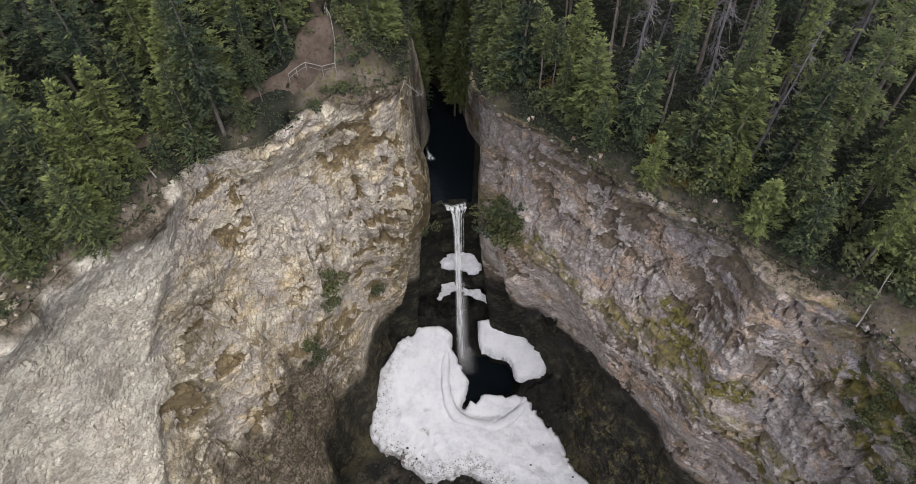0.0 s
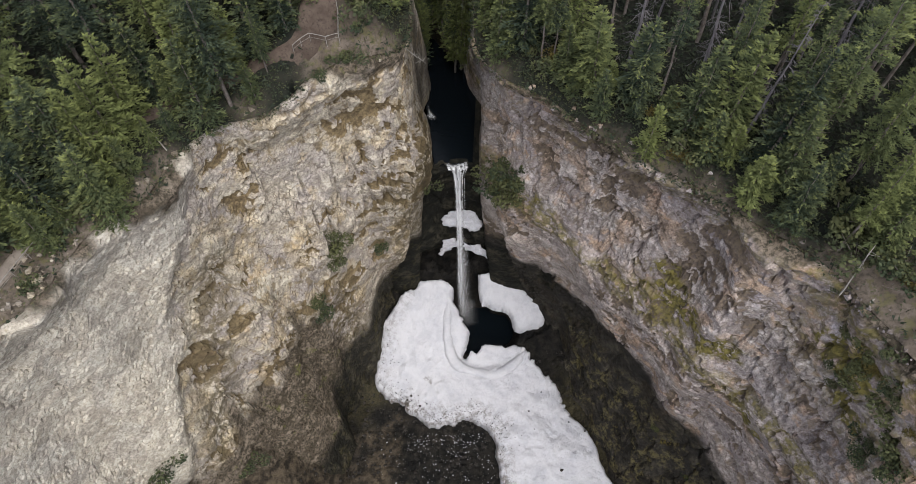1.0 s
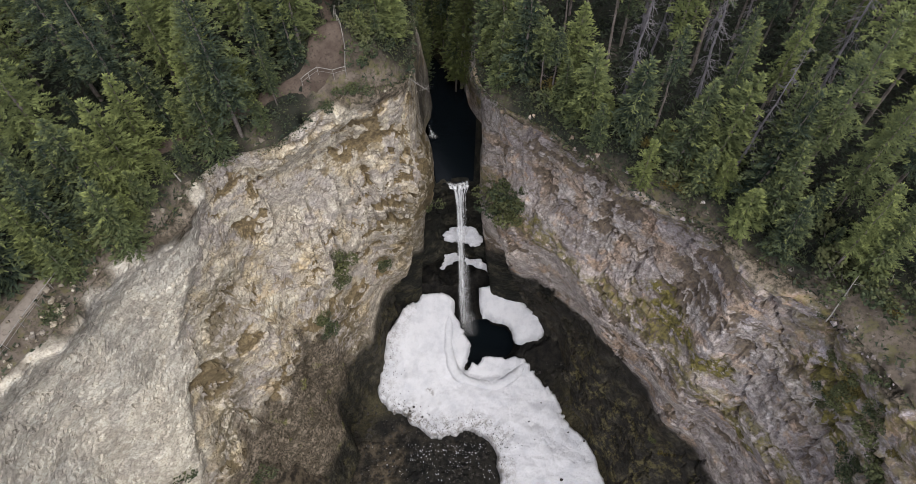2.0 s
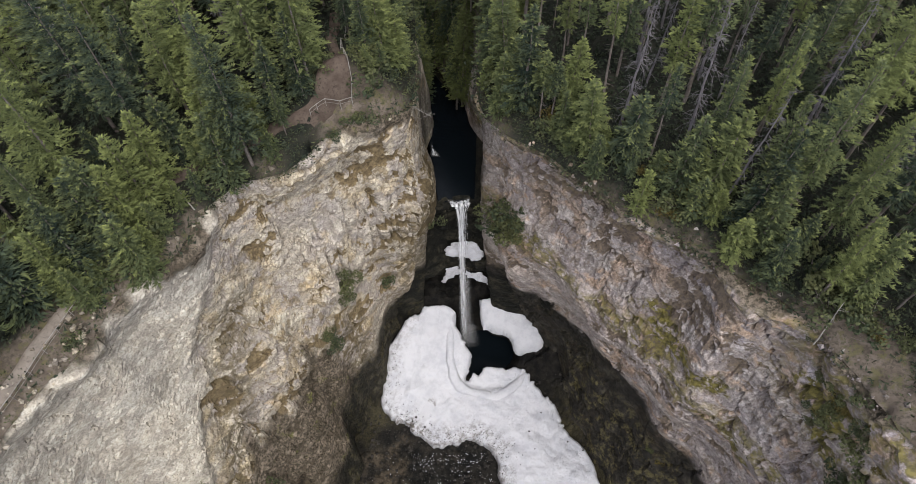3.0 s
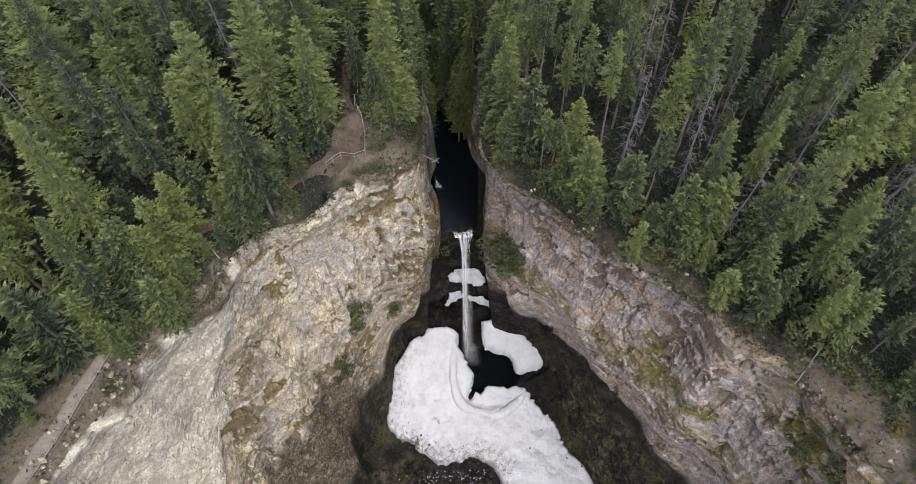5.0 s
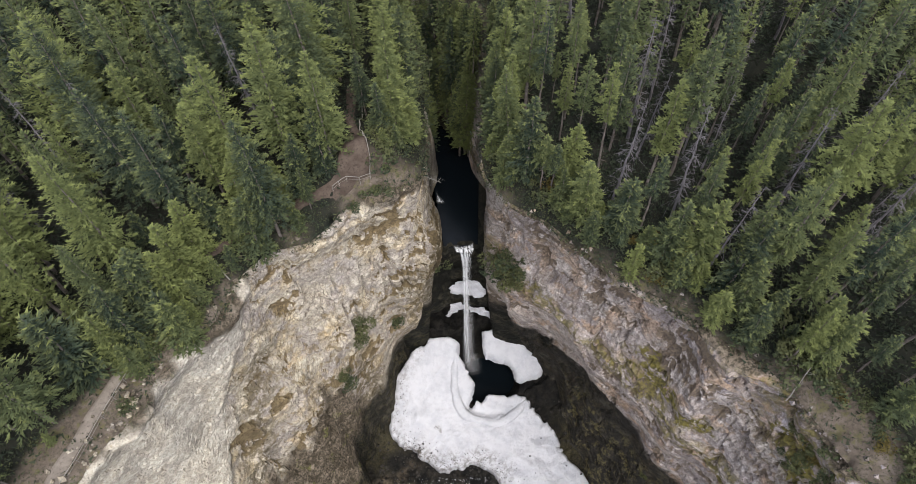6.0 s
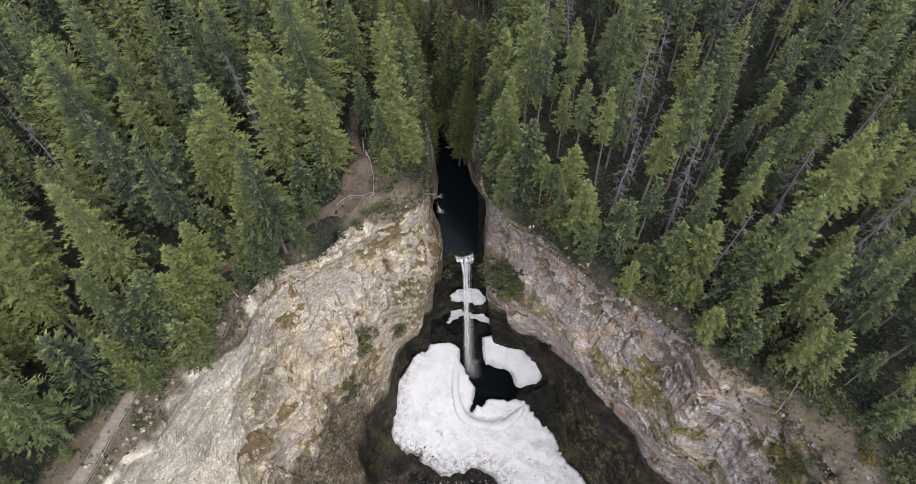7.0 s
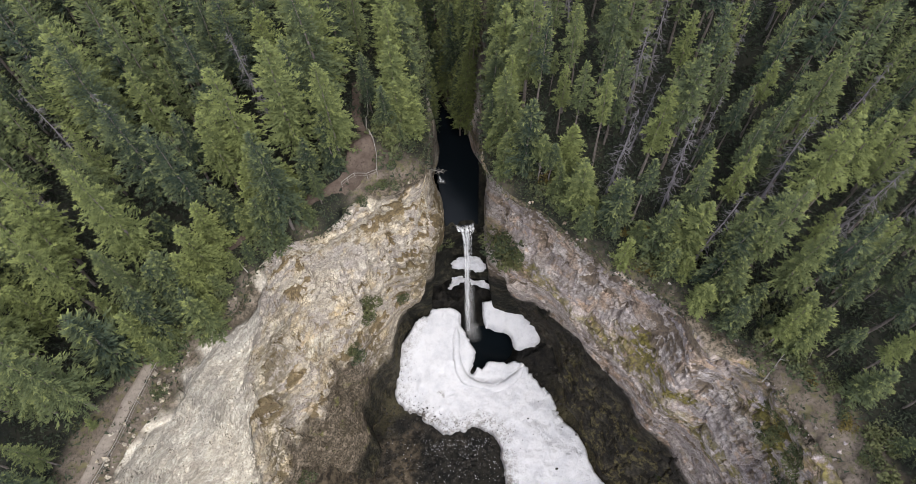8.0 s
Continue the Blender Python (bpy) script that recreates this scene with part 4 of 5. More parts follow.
def ice_rim():
    """The raised, rounded lip of ice round the plunge pool."""
    sides = 12
    a = np.linspace(0, 2 * np.pi, sides, endpoint=False)
    t = np.gradient(RIDGE, axis=0)
    nn = np.stack([-t[:, 1], t[:, 0]], 1) / np.linalg.norm(t, axis=1)[:, None]
    q = np.c_[RIDGE, np.zeros(len(RIDGE))]
    w = (0.95 + 0.5 * fbm(q, 3, 3, 41)) * np.minimum(1, np.minimum(np.arange(len(q)), np.arange(len(q))[::-1]) / 9 + 0.12)
    base = ice_z(RIDGE[:, 0], RIDGE[:, 1]) - 0.25
    v = np.zeros((len(q), sides, 3))
    v[..., :2] = RIDGE[:, None] + nn[:, None] * (np.cos(a)[None] * w[:, None])[..., None]
    v[..., 2] = base[:, None] + np.sin(a)[None] * 0.72 * w[:, None]
    p = v.reshape(-1, 3)
    p = p + 0.16 * np.stack([fbm(p, 1.0, 3, 42), fbm(p, 1.0, 3, 43), fbm(p, 0.8, 3, 44)], 1)
    i = np.arange(len(p)).reshape(len(q), sides)
    j = np.roll(i, -1, 1)
    f = np.stack([i[:-1], j[:-1], j[1:], i[1:]], -1).reshape(-1, 4)
    part("ice_rim", mesh_from("ice_rim", p, f[:, ::-1], M_ICE, True, {"dirt": np.zeros(len(p))}), bank, "raised rounded lip of pale ice")


ice_rim()
ice_sheet("snow_bank", ICE_SIDE, 1.6, 131, "smaller white snow bank leaning on the canyon wall")


def ledge_ice(outline, slope, seed, label, squash=0.8):
    """A pad of ice clinging to a ledge of the headwall, tilted towards the open."""
    o = np.array(outline, float)
    c = o.mean(0)
    o = spline(np.concatenate([o, o[:1]]), 0.25)[:-1]
    q = np.c_[o, np.zeros(len(o))]
    t = np.roll(o, -1, 0) - np.roll(o, 1, 0)
    nr = np.stack([t[:, 1], -t[:, 0]], 1) / (np.linalg.norm(t, axis=1)[:, None] + 1e-9)
    o = o + nr * (0.7 * fbm(q, 1.5, 3, seed) + 0.45 * fbm(q, 0.5, 2, seed + 1))[:, None]
    o[:, 1] = c[1] + (o[:, 1] - c[1]) * squash
    rings = []
    for k, (r, lift) in enumerate(((0.02, 0.3), (0.3, 0.34), (0.55, 0.24), (0.78, 0.36), (0.95, 0.25), (1.0, 0.05), (0.97, -0.6))):
        ring = c + (o - c) * r
        qq = np.c_[ring, np.zeros(len(ring))]
        up = lift + 0.45 * fbm(qq, 1.0, 4, seed + 4) * (r > 0.1)
        x, z = ring[:, 0], ring[:, 1]
        y = 69.9 + slope * (z - c[1]) + (0.1 if c[1] < 27 else 0.0)
        rings.append(np.stack([x, y - 0.5 * up, z + 0.85 * up], 1))
    n = len(o)
    v = np.concatenate(rings)
    i = np.arange(len(rings) * n).reshape(-1, n)
    j = np.roll(i, -1, 1)
    f = np.stack([i[:-1], j[:-1], j[1:], i[1:]], -1).reshape(-1, 4)
    me = mesh_from("ledge_ice", v, f, M_ICE, True, {"dirt": 0.3 * np.ones(len(v))})
    return tagged(new("ledge_ice", me), label, "ice")


ledge_ice([(-4.9, 32.9), (-3.5, 34.6), (-0.3, 35.1), (1.2, 33.6), (2.5, 30.9), (1.8, 28.7), (0.5, 27.8), (-1.5, 29.6), (-3.6, 29.6), (-5.1, 30.4)], 0.35, 7,
          "white ragged ice pad on a ledge behind the fall", 0.62)
ledge_ice([(-5.3, 24.7), (-3.4, 25.6), (-2.2, 24.6), (-3.3, 22.3), (-4.6, 21.6), (-6, 20.5)], 0.3, 8, "small white ice scrap on the dark headwall")
ledge_ice([(-1.2, 24.1), (0.2, 23.2), (2.5, 22.9), (5.1, 20.2), (4.2, 18.8), (1.9, 20.4), (-0.6, 22)], 0.3, 9, "narrow white ice scrap on the dark headwall")

# ---------------------------------------------------------------- waterfall
def waterfall():
    root = tagged(new("waterfall"), "thin white free-falling waterfall over a dark rock lip", "waterfall")
    root.location = (-1.5, 69.5, LIP_Z)
    r = np.random.default_rng(3)

    def strand(x0, x1, width, drop, reach, name, mat, seed, wide_end=1.4, top=0.0, y_off=0.0):
        n = 60
        t = np.linspace(0, 1, n)
        z = -top - (drop - top) * t ** 1.3
        fall = np.sqrt(np.maximum(0, -z) / 47.0)
        y = -reach * fall + y_off + 0.3 * np.maximum(0, 0.02 - t) * 40
        x = x0 + (x1 - x0) * np.minimum(1, t * 5) ** 0.7
        x = x + 0.12 * np.array([noise.noise((seed, v * 9, 0)) for v in t]) * (0.3 + t)
        w = width * (0.75 + (wide_end - 0.75) * t)
        cols = 9
        u = np.linspace(-1, 1, cols)
        X = x[:, None] + u[None] * w[:, None]
        Y = y[:, None] - 0.35 * w[:, None] * (1 - u[None] ** 2) + 0.1 * r.standard_normal((n, cols))
        Z = np.repeat(z[:, None], cols, 1)
        body = np.repeat(((1 - u ** 2) ** (2.2 if top else 1.4))[None], n, 0) * (1 - 0.62 * t[:, None]) * ((1 - sstep(0.9, 1.0, t)) * (sstep(0, 0.25, t) if top else 1))[:, None]
        me = mesh_from(name, np.stack([X, Y, Z], -1).reshape(-1, 3), grid_faces(n, cols), mat, True, {"body": body.ravel()})
        return part(name, me, root)

    strand(-1.0, -0.5, 0.44, 47, 3.7, "stream", M_FALL, 1.0, 1.7)
    strand(0.2, -0.1, 0.46, 47, 3.9, "stream", M_FALL, 2.0, 1.9, y_off=-0.2)
    strand(-0.2, -0.3, 0.55, 40, 3.8, "stream", M_FALL, 3.0, 1.2, y_off=0.2)
    strand(-1.8, -0.7, 0.3, 9, 3.7, "stream", M_FALL, 4.0, 0.5)
    strand(0.9, 0.4, 0.22, 15, 3.5, "stream", M_FALL, 5.0, 0.6)
    strand(1.35, 0.75, 0.16, 11, 3.6, "stream", M_FALL, 6.0, 0.5)
    strand(0.2, 0.5, 1.0, 47, 3.6, "spray_veil", M_MIST, 7.0, 1.5, top=16.0)
    strand(-0.3, -0.1, 1.15, 47, 3.9, "spray_veil", M_MIST, 8.0, 1.5, top=22.0, y_off=-0.5)
    strand(0.4, 1.0, 1.7, 47, 3.4, "spray_veil", M_MIST, 9.0, 1.6, top=36.0, y_off=-0.8)
    # white threads where the river breaks over the edge
    for k, (x0, wd, back) in enumerate(((-2.1, 0.5, 0.9), (-1.2, 0.7, 0.6), (-0.1, 0.55, 0.8), (0.75, 0.4, 1.0), (1.3, 0.35, 1.3))):
        u, v = np.meshgrid(np.linspace(-1, 1, 9), np.linspace(0, 1, 14))
        x = x0 + wd * u * (1.2 - 0.7 * v) + 0.25 * np.sin(3 * v + k) * (1 - v) - 0.35 * x0 * v * 0.6
        y = back - (back + 0.5) * v
        z = 0.25 - 0.1 * v - 0.9 * np.maximum(0, v - 0.62) ** 1.3 + 0.08 * np.asarray(fbm(np.stack([x.ravel(), y.ravel(), 0 * x.ravel()], 1), 0.4, 3, k)).reshape(x.shape)
        body = ((1 - u ** 2) ** 0.7 * sstep(0, 0.55, v)).ravel()
        part("lip_foam", mesh_from("lip_foam", np.stack([x, y, z], -1).reshape(-1, 3), grid_faces(14, 9), M_FOAM, True, {"body": body}), root)
    return root


waterfall()


def rapid():
    n = 22
    u, v = np.meshgrid(np.linspace(-1, 1, n), np.linspace(0, 1, n))
    p = np.stack([u.ravel(), v.ravel(), 0 * u.ravel()], 1)
    x = -6.9 + (0.45 + 0.25 * np.sin(9 * v)) * u * (0.35 + v) + 0.9 * v ** 2
    y = 82.0 - 2.4 * v
    z = LIP_Z + 3.6 - 2.6 * v + 0.15 * np.asarray(fbm(p, 0.3, 3, 5)).reshape(u.shape)
    body = (1 - u ** 2) ** 1.3 * sstep(0.25, 0.8, v) * sstep(1.0, 0.85, v)
    me = mesh_from("side_cascade", np.stack([x, y, z], -1).reshape(-1, 3), grid_faces(n, n), M_FOAM, True, {"body": 0.6 * body.ravel()})
    tagged(new("side_cascade", me), "small white cascade sliding into the dark gorge river", "cascade")


rapid()

# ---------------------------------------------------------------- trees
def crown_arrays(r, height, base, radius, whorl=0.5, droop=0.25, lean=0.0, full=1.0):
    """Boughs in whorls; each bough is a flat fan of short needle sprays, thickest towards its end."""
    C, D, U, S, T = [], [], [], [], []
    z = base * height
    one_side = r.uniform(0, 7)
    while z < height - 0.12:
        u = (z - base * height) / (height * (1 - base))
        rad = radius * (1 - u) ** 0.62 * min(1, 0.6 + 1.8 * u) * r.uniform(0.85, 1.15) + 0.14
        n = int(5 + 3 * (1 - u))
        a0 = r.uniform(0, 7)
        for k in range(n):
            if r.random() < 0.14:
                continue
            az = a0 + k * 2 * np.pi / n + r.normal(0, 0.3)
            shine = r.uniform(0.3, 1.25)
            ln = rad * r.uniform(0.55, 1.2) * (1 + 0.14 * math.cos(az - one_side))
            d = np.array([np.cos(az), np.sin(az), 0])
            side = np.array([-d[1], d[0], 0])
            m = max(6, int(full * (5 + 12.0 * ln)))
            f = 0.05 + 0.95 * r.random(m) ** 0.7
            rise = 0.55 * u - 0.12
            c = d * (ln * f)[:, None] + np.array([lean * z, 0, z])
            c[:, 2] += ln * f * rise - droop * ln * f * f + r.normal(0, 0.05, m)
            fan = 0.34 * np.sin(np.pi * np.clip(f, 0, 0.93)) * min(ln, 1.6)
            spread = np.clip(r.normal(0, 0.6, m), -1.2, 1.2)
            c += side * (spread * fan)[:, None]
            way = d * r.uniform(0.55, 1.0, m)[:, None] + side * (spread * r.uniform(0.4, 1.2, m))[:, None]
            way[:, 2] += r.normal(0.10 + 0.25 * u, 0.22, m)
            way /= np.linalg.norm(way, axis=1)[:, None]
            C.append(c)
            D.append(way)
            S.append(r.uniform(0.24, 0.42, m) * (0.85 + 0.25 * (1 - u)))
            # young shoots, plus lit crown tops and shaded inner boughs painted as tone
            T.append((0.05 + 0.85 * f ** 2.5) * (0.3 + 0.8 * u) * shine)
        z += whorl * r.uniform(0.75, 1.25) * (1.1 - 0.35 * u)
    C, D, S, T = np.concatenate(C), np.concatenate(D), np.concatenate(S), np.concatenate(T)
    n = len(C)
    wide = np.cross(D, np.array([0, 0, 1.0]))
    wide /= np.linalg.norm(wide, axis=1)[:, None] + 1e-9
    wide[:, 2] += r.normal(0, 0.35, n)
    half = r.uniform(0.18, 0.27, n) * S
    a = C - D * (0.4 * S)[:, None] + wide * half[:, None]
    b = C - D * (0.4 * S)[:, None] - wide * half[:, None]
    e = C + D * (0.75 * S)[:, None]
    e[:, 2] += 0.03 * S
    V = np.stack([a, b, e], 1).reshape(-1, 3)
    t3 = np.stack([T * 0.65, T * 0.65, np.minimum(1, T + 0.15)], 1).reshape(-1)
    return V, np.arange(3 * n).reshape(n, 3), t3


def trunk_arrays(r, height, girth, base, twigs, lean=0.0, reach=1.3):
    z = np.linspace(-0.8, height * 0.97, 9)
    path = np.stack([lean * z + 0.05 * r.standard_normal(9), 0.05 * r.standard_normal(9), z], 1)
    pieces = [tube(path, girth * (1 - 0.93 * np.clip(z / height, 0, 1)), 6)]
    for _ in range(twigs):
        zz = r.uniform(0.12, max(base, 0.2) + 0.1) * height
        az, ln = r.uniform(0, 2 * np.pi), r.uniform(0.4, reach)
        d = np.array([np.cos(az), np.sin(az), r.uniform(-0.35, 0.15)])
        s = np.array([lean * zz, 0, zz])
        pieces.append(tube([s, s + d * ln * 0.6, s + d * ln + np.array([0, 0, -0.12 * ln])], [0.03, 0.02, 0.006], 3))
    return join(pieces)


STORE = {}


def make_fir(seed, height, base, radius, girth, label, name="fir_tree", crown_mat=None, twigs=22, whorl=0.5):
    r = np.random.default_rng(seed)
    root = tagged(new(name), label, "tree", "trees of the plateau forest")
    lean = r.normal(0, 0.012)
    v, f = trunk_arrays(r, height, girth, base, twigs, lean)
    f = np.concatenate([f[:, [0, 1, 2]], f[:, [0, 2, 3]]])
    bole = part("trunk", mesh_from("trunk", v, f, M_BARK, True), root)
    STORE[bole.data.name] = (v, f, np.zeros(len(v)))
    v, f, t = crown_arrays(r, height, base, radius, whorl, r.uniform(0.15, 0.4), lean)
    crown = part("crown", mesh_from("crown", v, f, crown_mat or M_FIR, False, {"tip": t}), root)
    STORE[crown.data.name] = (v, f, t)
    return root


def make_dead(seed, height, girth, label):
    r = np.random.default_rng(seed)
    root = tagged(new("dead_tree"), label, "dead tree", "bare dead trees in the forest")
    v, f = trunk_arrays(r, height, girth, 0.2, 0)
    part("trunk", mesh_from("trunk", v, f, M_DEAD, True), root)
    pieces = []
    for _ in range(74):
        u = r.uniform(0.15, 1) ** 0.8
        zz, az = u * height * 0.97, r.uniform(0, 2 * np.pi)
        ln = (1.7 * (1 - u) + 0.45) * r.uniform(0.5, 1.2)
        d = np.array([np.cos(az), np.sin(az), r.uniform(-0.55, 0.2)])
        s = np.array([0, 0, zz])
        m = s + d * ln * 0.55
        e = s + d * ln + np.array([0, 0, -0.3 * ln])
        pieces.append(tube([s, m, e], [0.03, 0.02, 0.008], 3))
        for _ in range(3):
            q = s + (m - s) * r.uniform(0.3, 1) + (e - m) * r.uniform(0, 0.7)
            dd = d * 0.5 + r.normal(0, 0.55, 3) + np.array([0, 0, -0.35])
            pieces.append(tube([q, q + dd * 0.5 * ln], [0.018, 0.007], 3))
    v, f = join(pieces)
    part("dead_crown", mesh_from("dead_crown", v, f, M_DEAD, False), root)
    return root


LABELS = ["tall green fir with a bare lower trunk", "slender dark green fir in dense forest", "broad yellow-green fir with full crown",
          "dense olive green fir with drooping boughs"]
FIRS = []
for i in range(10):
    r = np.random.default_rng(200 + i)
    base = (0.22, 0.3, 0.38, 0.46, 0.55)[i % 5]
    FIRS.append(make_fir(300 + i, 20.0, base, (3.3, 2.9, 2.7, 2.4, 2.2)[i % 5] * r.uniform(0.92, 1.1), 0.23, LABELS[i % 4]))
EDGE = [make_fir(360 + i, 12.0, 0.05, 2.5, 0.16, "bushy fir with boughs down to the rim", twigs=4, whorl=0.42) for i in range(4)]
SMALL = [make_fir(330 + i, 9.0, 0.06, 2.3, 0.13, "young bushy green fir near the cliff edge", "fir_sapling", twigs=4, whorl=0.42) for i in range(3)]
PINES = [make_fir(340 + i, 13.0, 0.5, 2.3, 0.16, "pine with a rounded crown above bare pale trunk", "pine_tree", twigs=30, whorl=0.38) for i in range(2)]
DEAD = [make_dead(350 + i, 17.0, 0.19, "grey leafless dead tree with brittle branches") for i in range(4)]
used = {}


def placed(x, y, z, k, w, tilt, turn=None):
    q = random.Random(int(x * 131 + y * 977))
    return pose(x, y, z - 0.15, tilt * q.uniform(-1, 1), tilt * q.uniform(-1, 1), q.uniform(0, 360)) @ Matrix.Diagonal((w, w, k, 1))


def plant(proto, x, y, height, own, z=None, tilt=0.0):
    """Sets a tree of that kind on the ground; the first use moves the prototype itself."""
    z = float(plateau_z(x, y)[0]) if z is None else z
    k = height / own
    q = random.Random(int(x * 313 + y * 77))
    w = k * q.uniform(0.95, 1.15) if height > 12 else k * q.uniform(1.0, 1.3)
    if x > 0 and height > 12:
        w *= 0.93          # crowded, slender trees
    m = placed(x, y, z, k, w, tilt)
    if proto.name not in used:
        used[proto.name] = True
        proto.matrix_basis = m
        return proto
    return copy_thing(proto, m)


# trees that stand out, with the height of their tops
MARKED = [(-18.4, 58.1, 100.8), (-25.6, 51.5, 98.2), (-35.5, 50.7, 100.3), (19.5, 49.6, 92.3), (28.5, 42.5, 94.7), (34.6, 38.2, 95.4), (24.8, 57.5, 101.6),
          (17.5, 61.9, 97.5), (12.8, 61, 96.8), (-41.8, 45.5, 99.7), (34.7, 54.2, 100), (17.4, 66, 95.9), (4.5, 67, 92.4), (-46, 59.8, 103.3),
          (-34.4, 64.5, 101.4), (-14.9, 67.7, 99.5), (37.1, 46.8, 100.4), (-11.9, 74.2, 94.2), (-27.8, 49.8, 88), (-21.4, 53.8, 92.1),
          (-34.2, 37.6, 85.8), (-43.9, 33.4, 88.5), (18, 45, 82.6), (24.8, 42, 82.5), (33, 32.3, 92.9), (-40.4, 49.1, 88)]
spots = []
for i, (x, y, top) in enumerate(MARKED):
    h = top - float(plateau_z(x, y)[0])
    if h < 11:
        plant(SMALL[i % 3], x, y, h + 0.4, 9.0)
    else:
        plant(FIRS[(i * 3) % 10 if x > 0 else (0, 5, 1, 6)[i % 4]], x, y, h + 0.4, 20.0)
    spots.append((x, y))
for i, (x, y, h) in enumerate(((-19.2, 57.2, 11.0), (-18.6, 60.6, 14.0), (-12.0, 60.4, 3.2), (-12.2, 62.8, 10.0), (-10.6, 61.6, 5.5))):
    plant((EDGE if h > 8 else SMALL)[i % 3], x, y, h, 12.0 if h > 8 else 9.0)
    spots.append((x, y))
plant(PINES[0], 8.1, 57.6, 9.0, 13.0, 79.2)
plant(PINES[1], 9.4, 57.0, 8.2, 13.0, 79.2)
spots += [(8.1, 57.6), (9.4, 57)]

PATH = spline([(-52, 5), (-47.5, 14), (-45.4, 21.4), (-43.6, 26.6), (-42, 31.4), (-40.6, 36), (-37.3, 44.6), (-33.8, 47.6), (-28, 52.5), (-22, 54.6), (-18, 56.4),
               (-15.2, 58.8), (-15.6, 61.8), (-16.8, 66), (-17.6, 74)], 0.6)
# bushy trees in a close row along the west rim
r = np.random.default_rng(17)
for a, b in zip(rim_w[:-1], rim_w[1:]):
    if not (33 < a[1] < 56 and a[0] < -17.5):
        continue
    for off, low, high in ((r.uniform(0.9, 1.8), 4.0, 7.5), (r.uniform(3.2, 4.8), 8.0, 12.5)):
        if r.random() < (0.3 if off < 3 else 0.3):
            continue
        tx, ty = (b[:2] - a[:2]) / np.linalg.norm(b[:2] - a[:2])
        along = r.uniform(-0.6, 0.6)
        x, y = a[0] - ty * off + tx * along, a[1] + tx * off + ty * along
        if min((x - p) ** 2 + (y - q) ** 2 for p, q in spots) < 1.7 ** 2:
            continue
        spots.append((x, y))
        plant(EDGE[int(r.integers(4))] if high > 8 else SMALL[int(r.integers(3))], x, y, r.uniform(low, high), 12.0 if high > 8 else 9.0, tilt=4)
r = np.random.default_rng(11)
cx, cy = r.uniform(-100, 100, 16000), r.uniform(4, 114, 16000)
# more tries close to the rims
for line in (rim_w, rim_e):
    k = r.integers(0, len(line), 2500)
    cx, cy = np.append(line[k, 0] + r.normal(0, 2.5, 2500), cx), np.append(line[k, 1] + r.normal(0, 2.5, 2500), cy)
cd, ch = rim_distance(cx, cy)
cz = plateau_z(cx, cy, cd, ch)


def path_distance(x, y):
    return np.min(np.hypot(PATH[:, 0] - x, PATH[:, 1] - y))


# nearest the canyon each tree is a thing of its own; deeper in the wood they are one mass
near_firs, far_firs, dead_count = [], [], 0
for x, y, d, z in zip(cx.tolist(), cy.tolist(), cd.tolist(), cz.tolist()):
    if d < (1.5 if x < 0 else 0.9) or abs(x) > 42 + 0.62 * y or y > 114:
        continue
    if (path_distance(x, y) < 1.25 and not -32 < x < -20) or (-17.6 < x < -13.2 and 55.8 < y < 63):
        continue
    gap = (3.2 if x > 0 else 3.5) if d > 5 else 1.9
    if (x < 0 and y < 33 and d < 4.6) or (x > 0 and y < 31 and d < 5):
        continue
    if min((x - a) ** 2 + (y - b) ** 2 for a, b in spots) < gap * gap:
        continue
    spots.append((x, y))
    grow = min(1, 0.5 + d / 12)
    c = r.random()
    if c < ((0.2 if x < 26 else 0.25) if x > 0 else 0.09) and d > 4 and y > 38:
        plant(DEAD[int(r.integers(4))], x, y, r.uniform(12, 20) * grow, 17.0, z, tilt=6)
    elif d < 5.5 and y < 90:
        if c < 0.45:
            plant(SMALL[int(r.integers(3))], x, y, r.uniform(2.5, 6.5), 9.0, z, tilt=5)
        else:
            plant(EDGE[int(r.integers(4))], x, y, r.uniform(8, 14) * (0.75 + d / 16), 12.0, z, tilt=4)
    else:
        near_firs.append((d, x, y, z, r.uniform(*((11, 23) if x > 0 else (14, 23))) * grow, (0, 5, 1, 6, 2, 7, 0, 5)[int(r.integers(8))] if x < 0 else (2, 3, 4, 7, 8, 9, 3, 1)[int(r.integers(8))]))
# the wooded bottom and slopes of the upper gorge
for i in range(150):
    y = r.uniform(91, 122)
    mid = np.interp(y, [84, 95.5, 107.5, 121], [-2.6, -5.2, -13, -27])
    up = r.random() if i % 3 else 0.0
    off = (2.4 + 3.2 * up if up else r.uniform(2.2 if y < 97 else 0, 5)) * (1 if r.random() < 0.5 else -1)
    near_firs.append((99, mid + off, y, LIP_Z - 0.6 + 0.03 * (y - 70) + 27 * up, r.uniform(11, 20) * (1 - 0.35 * up), (0, 5)[i % 2]))
for i in range(70):
    y, up = r.uniform(91, 106), r.uniform(0.1, 1.0)
    mid = np.interp(y, [82, 95.5, 107.5], [-2.6, -5.2, -13])
    near_firs.append((99, mid + (2.9 + 3.2 * up) * (1 if i % 2 else -1), y, LIP_Z + 0.03 * (y - 70) + 27 * up, r.uniform(5, 11), (0, 5)[i % 2]))
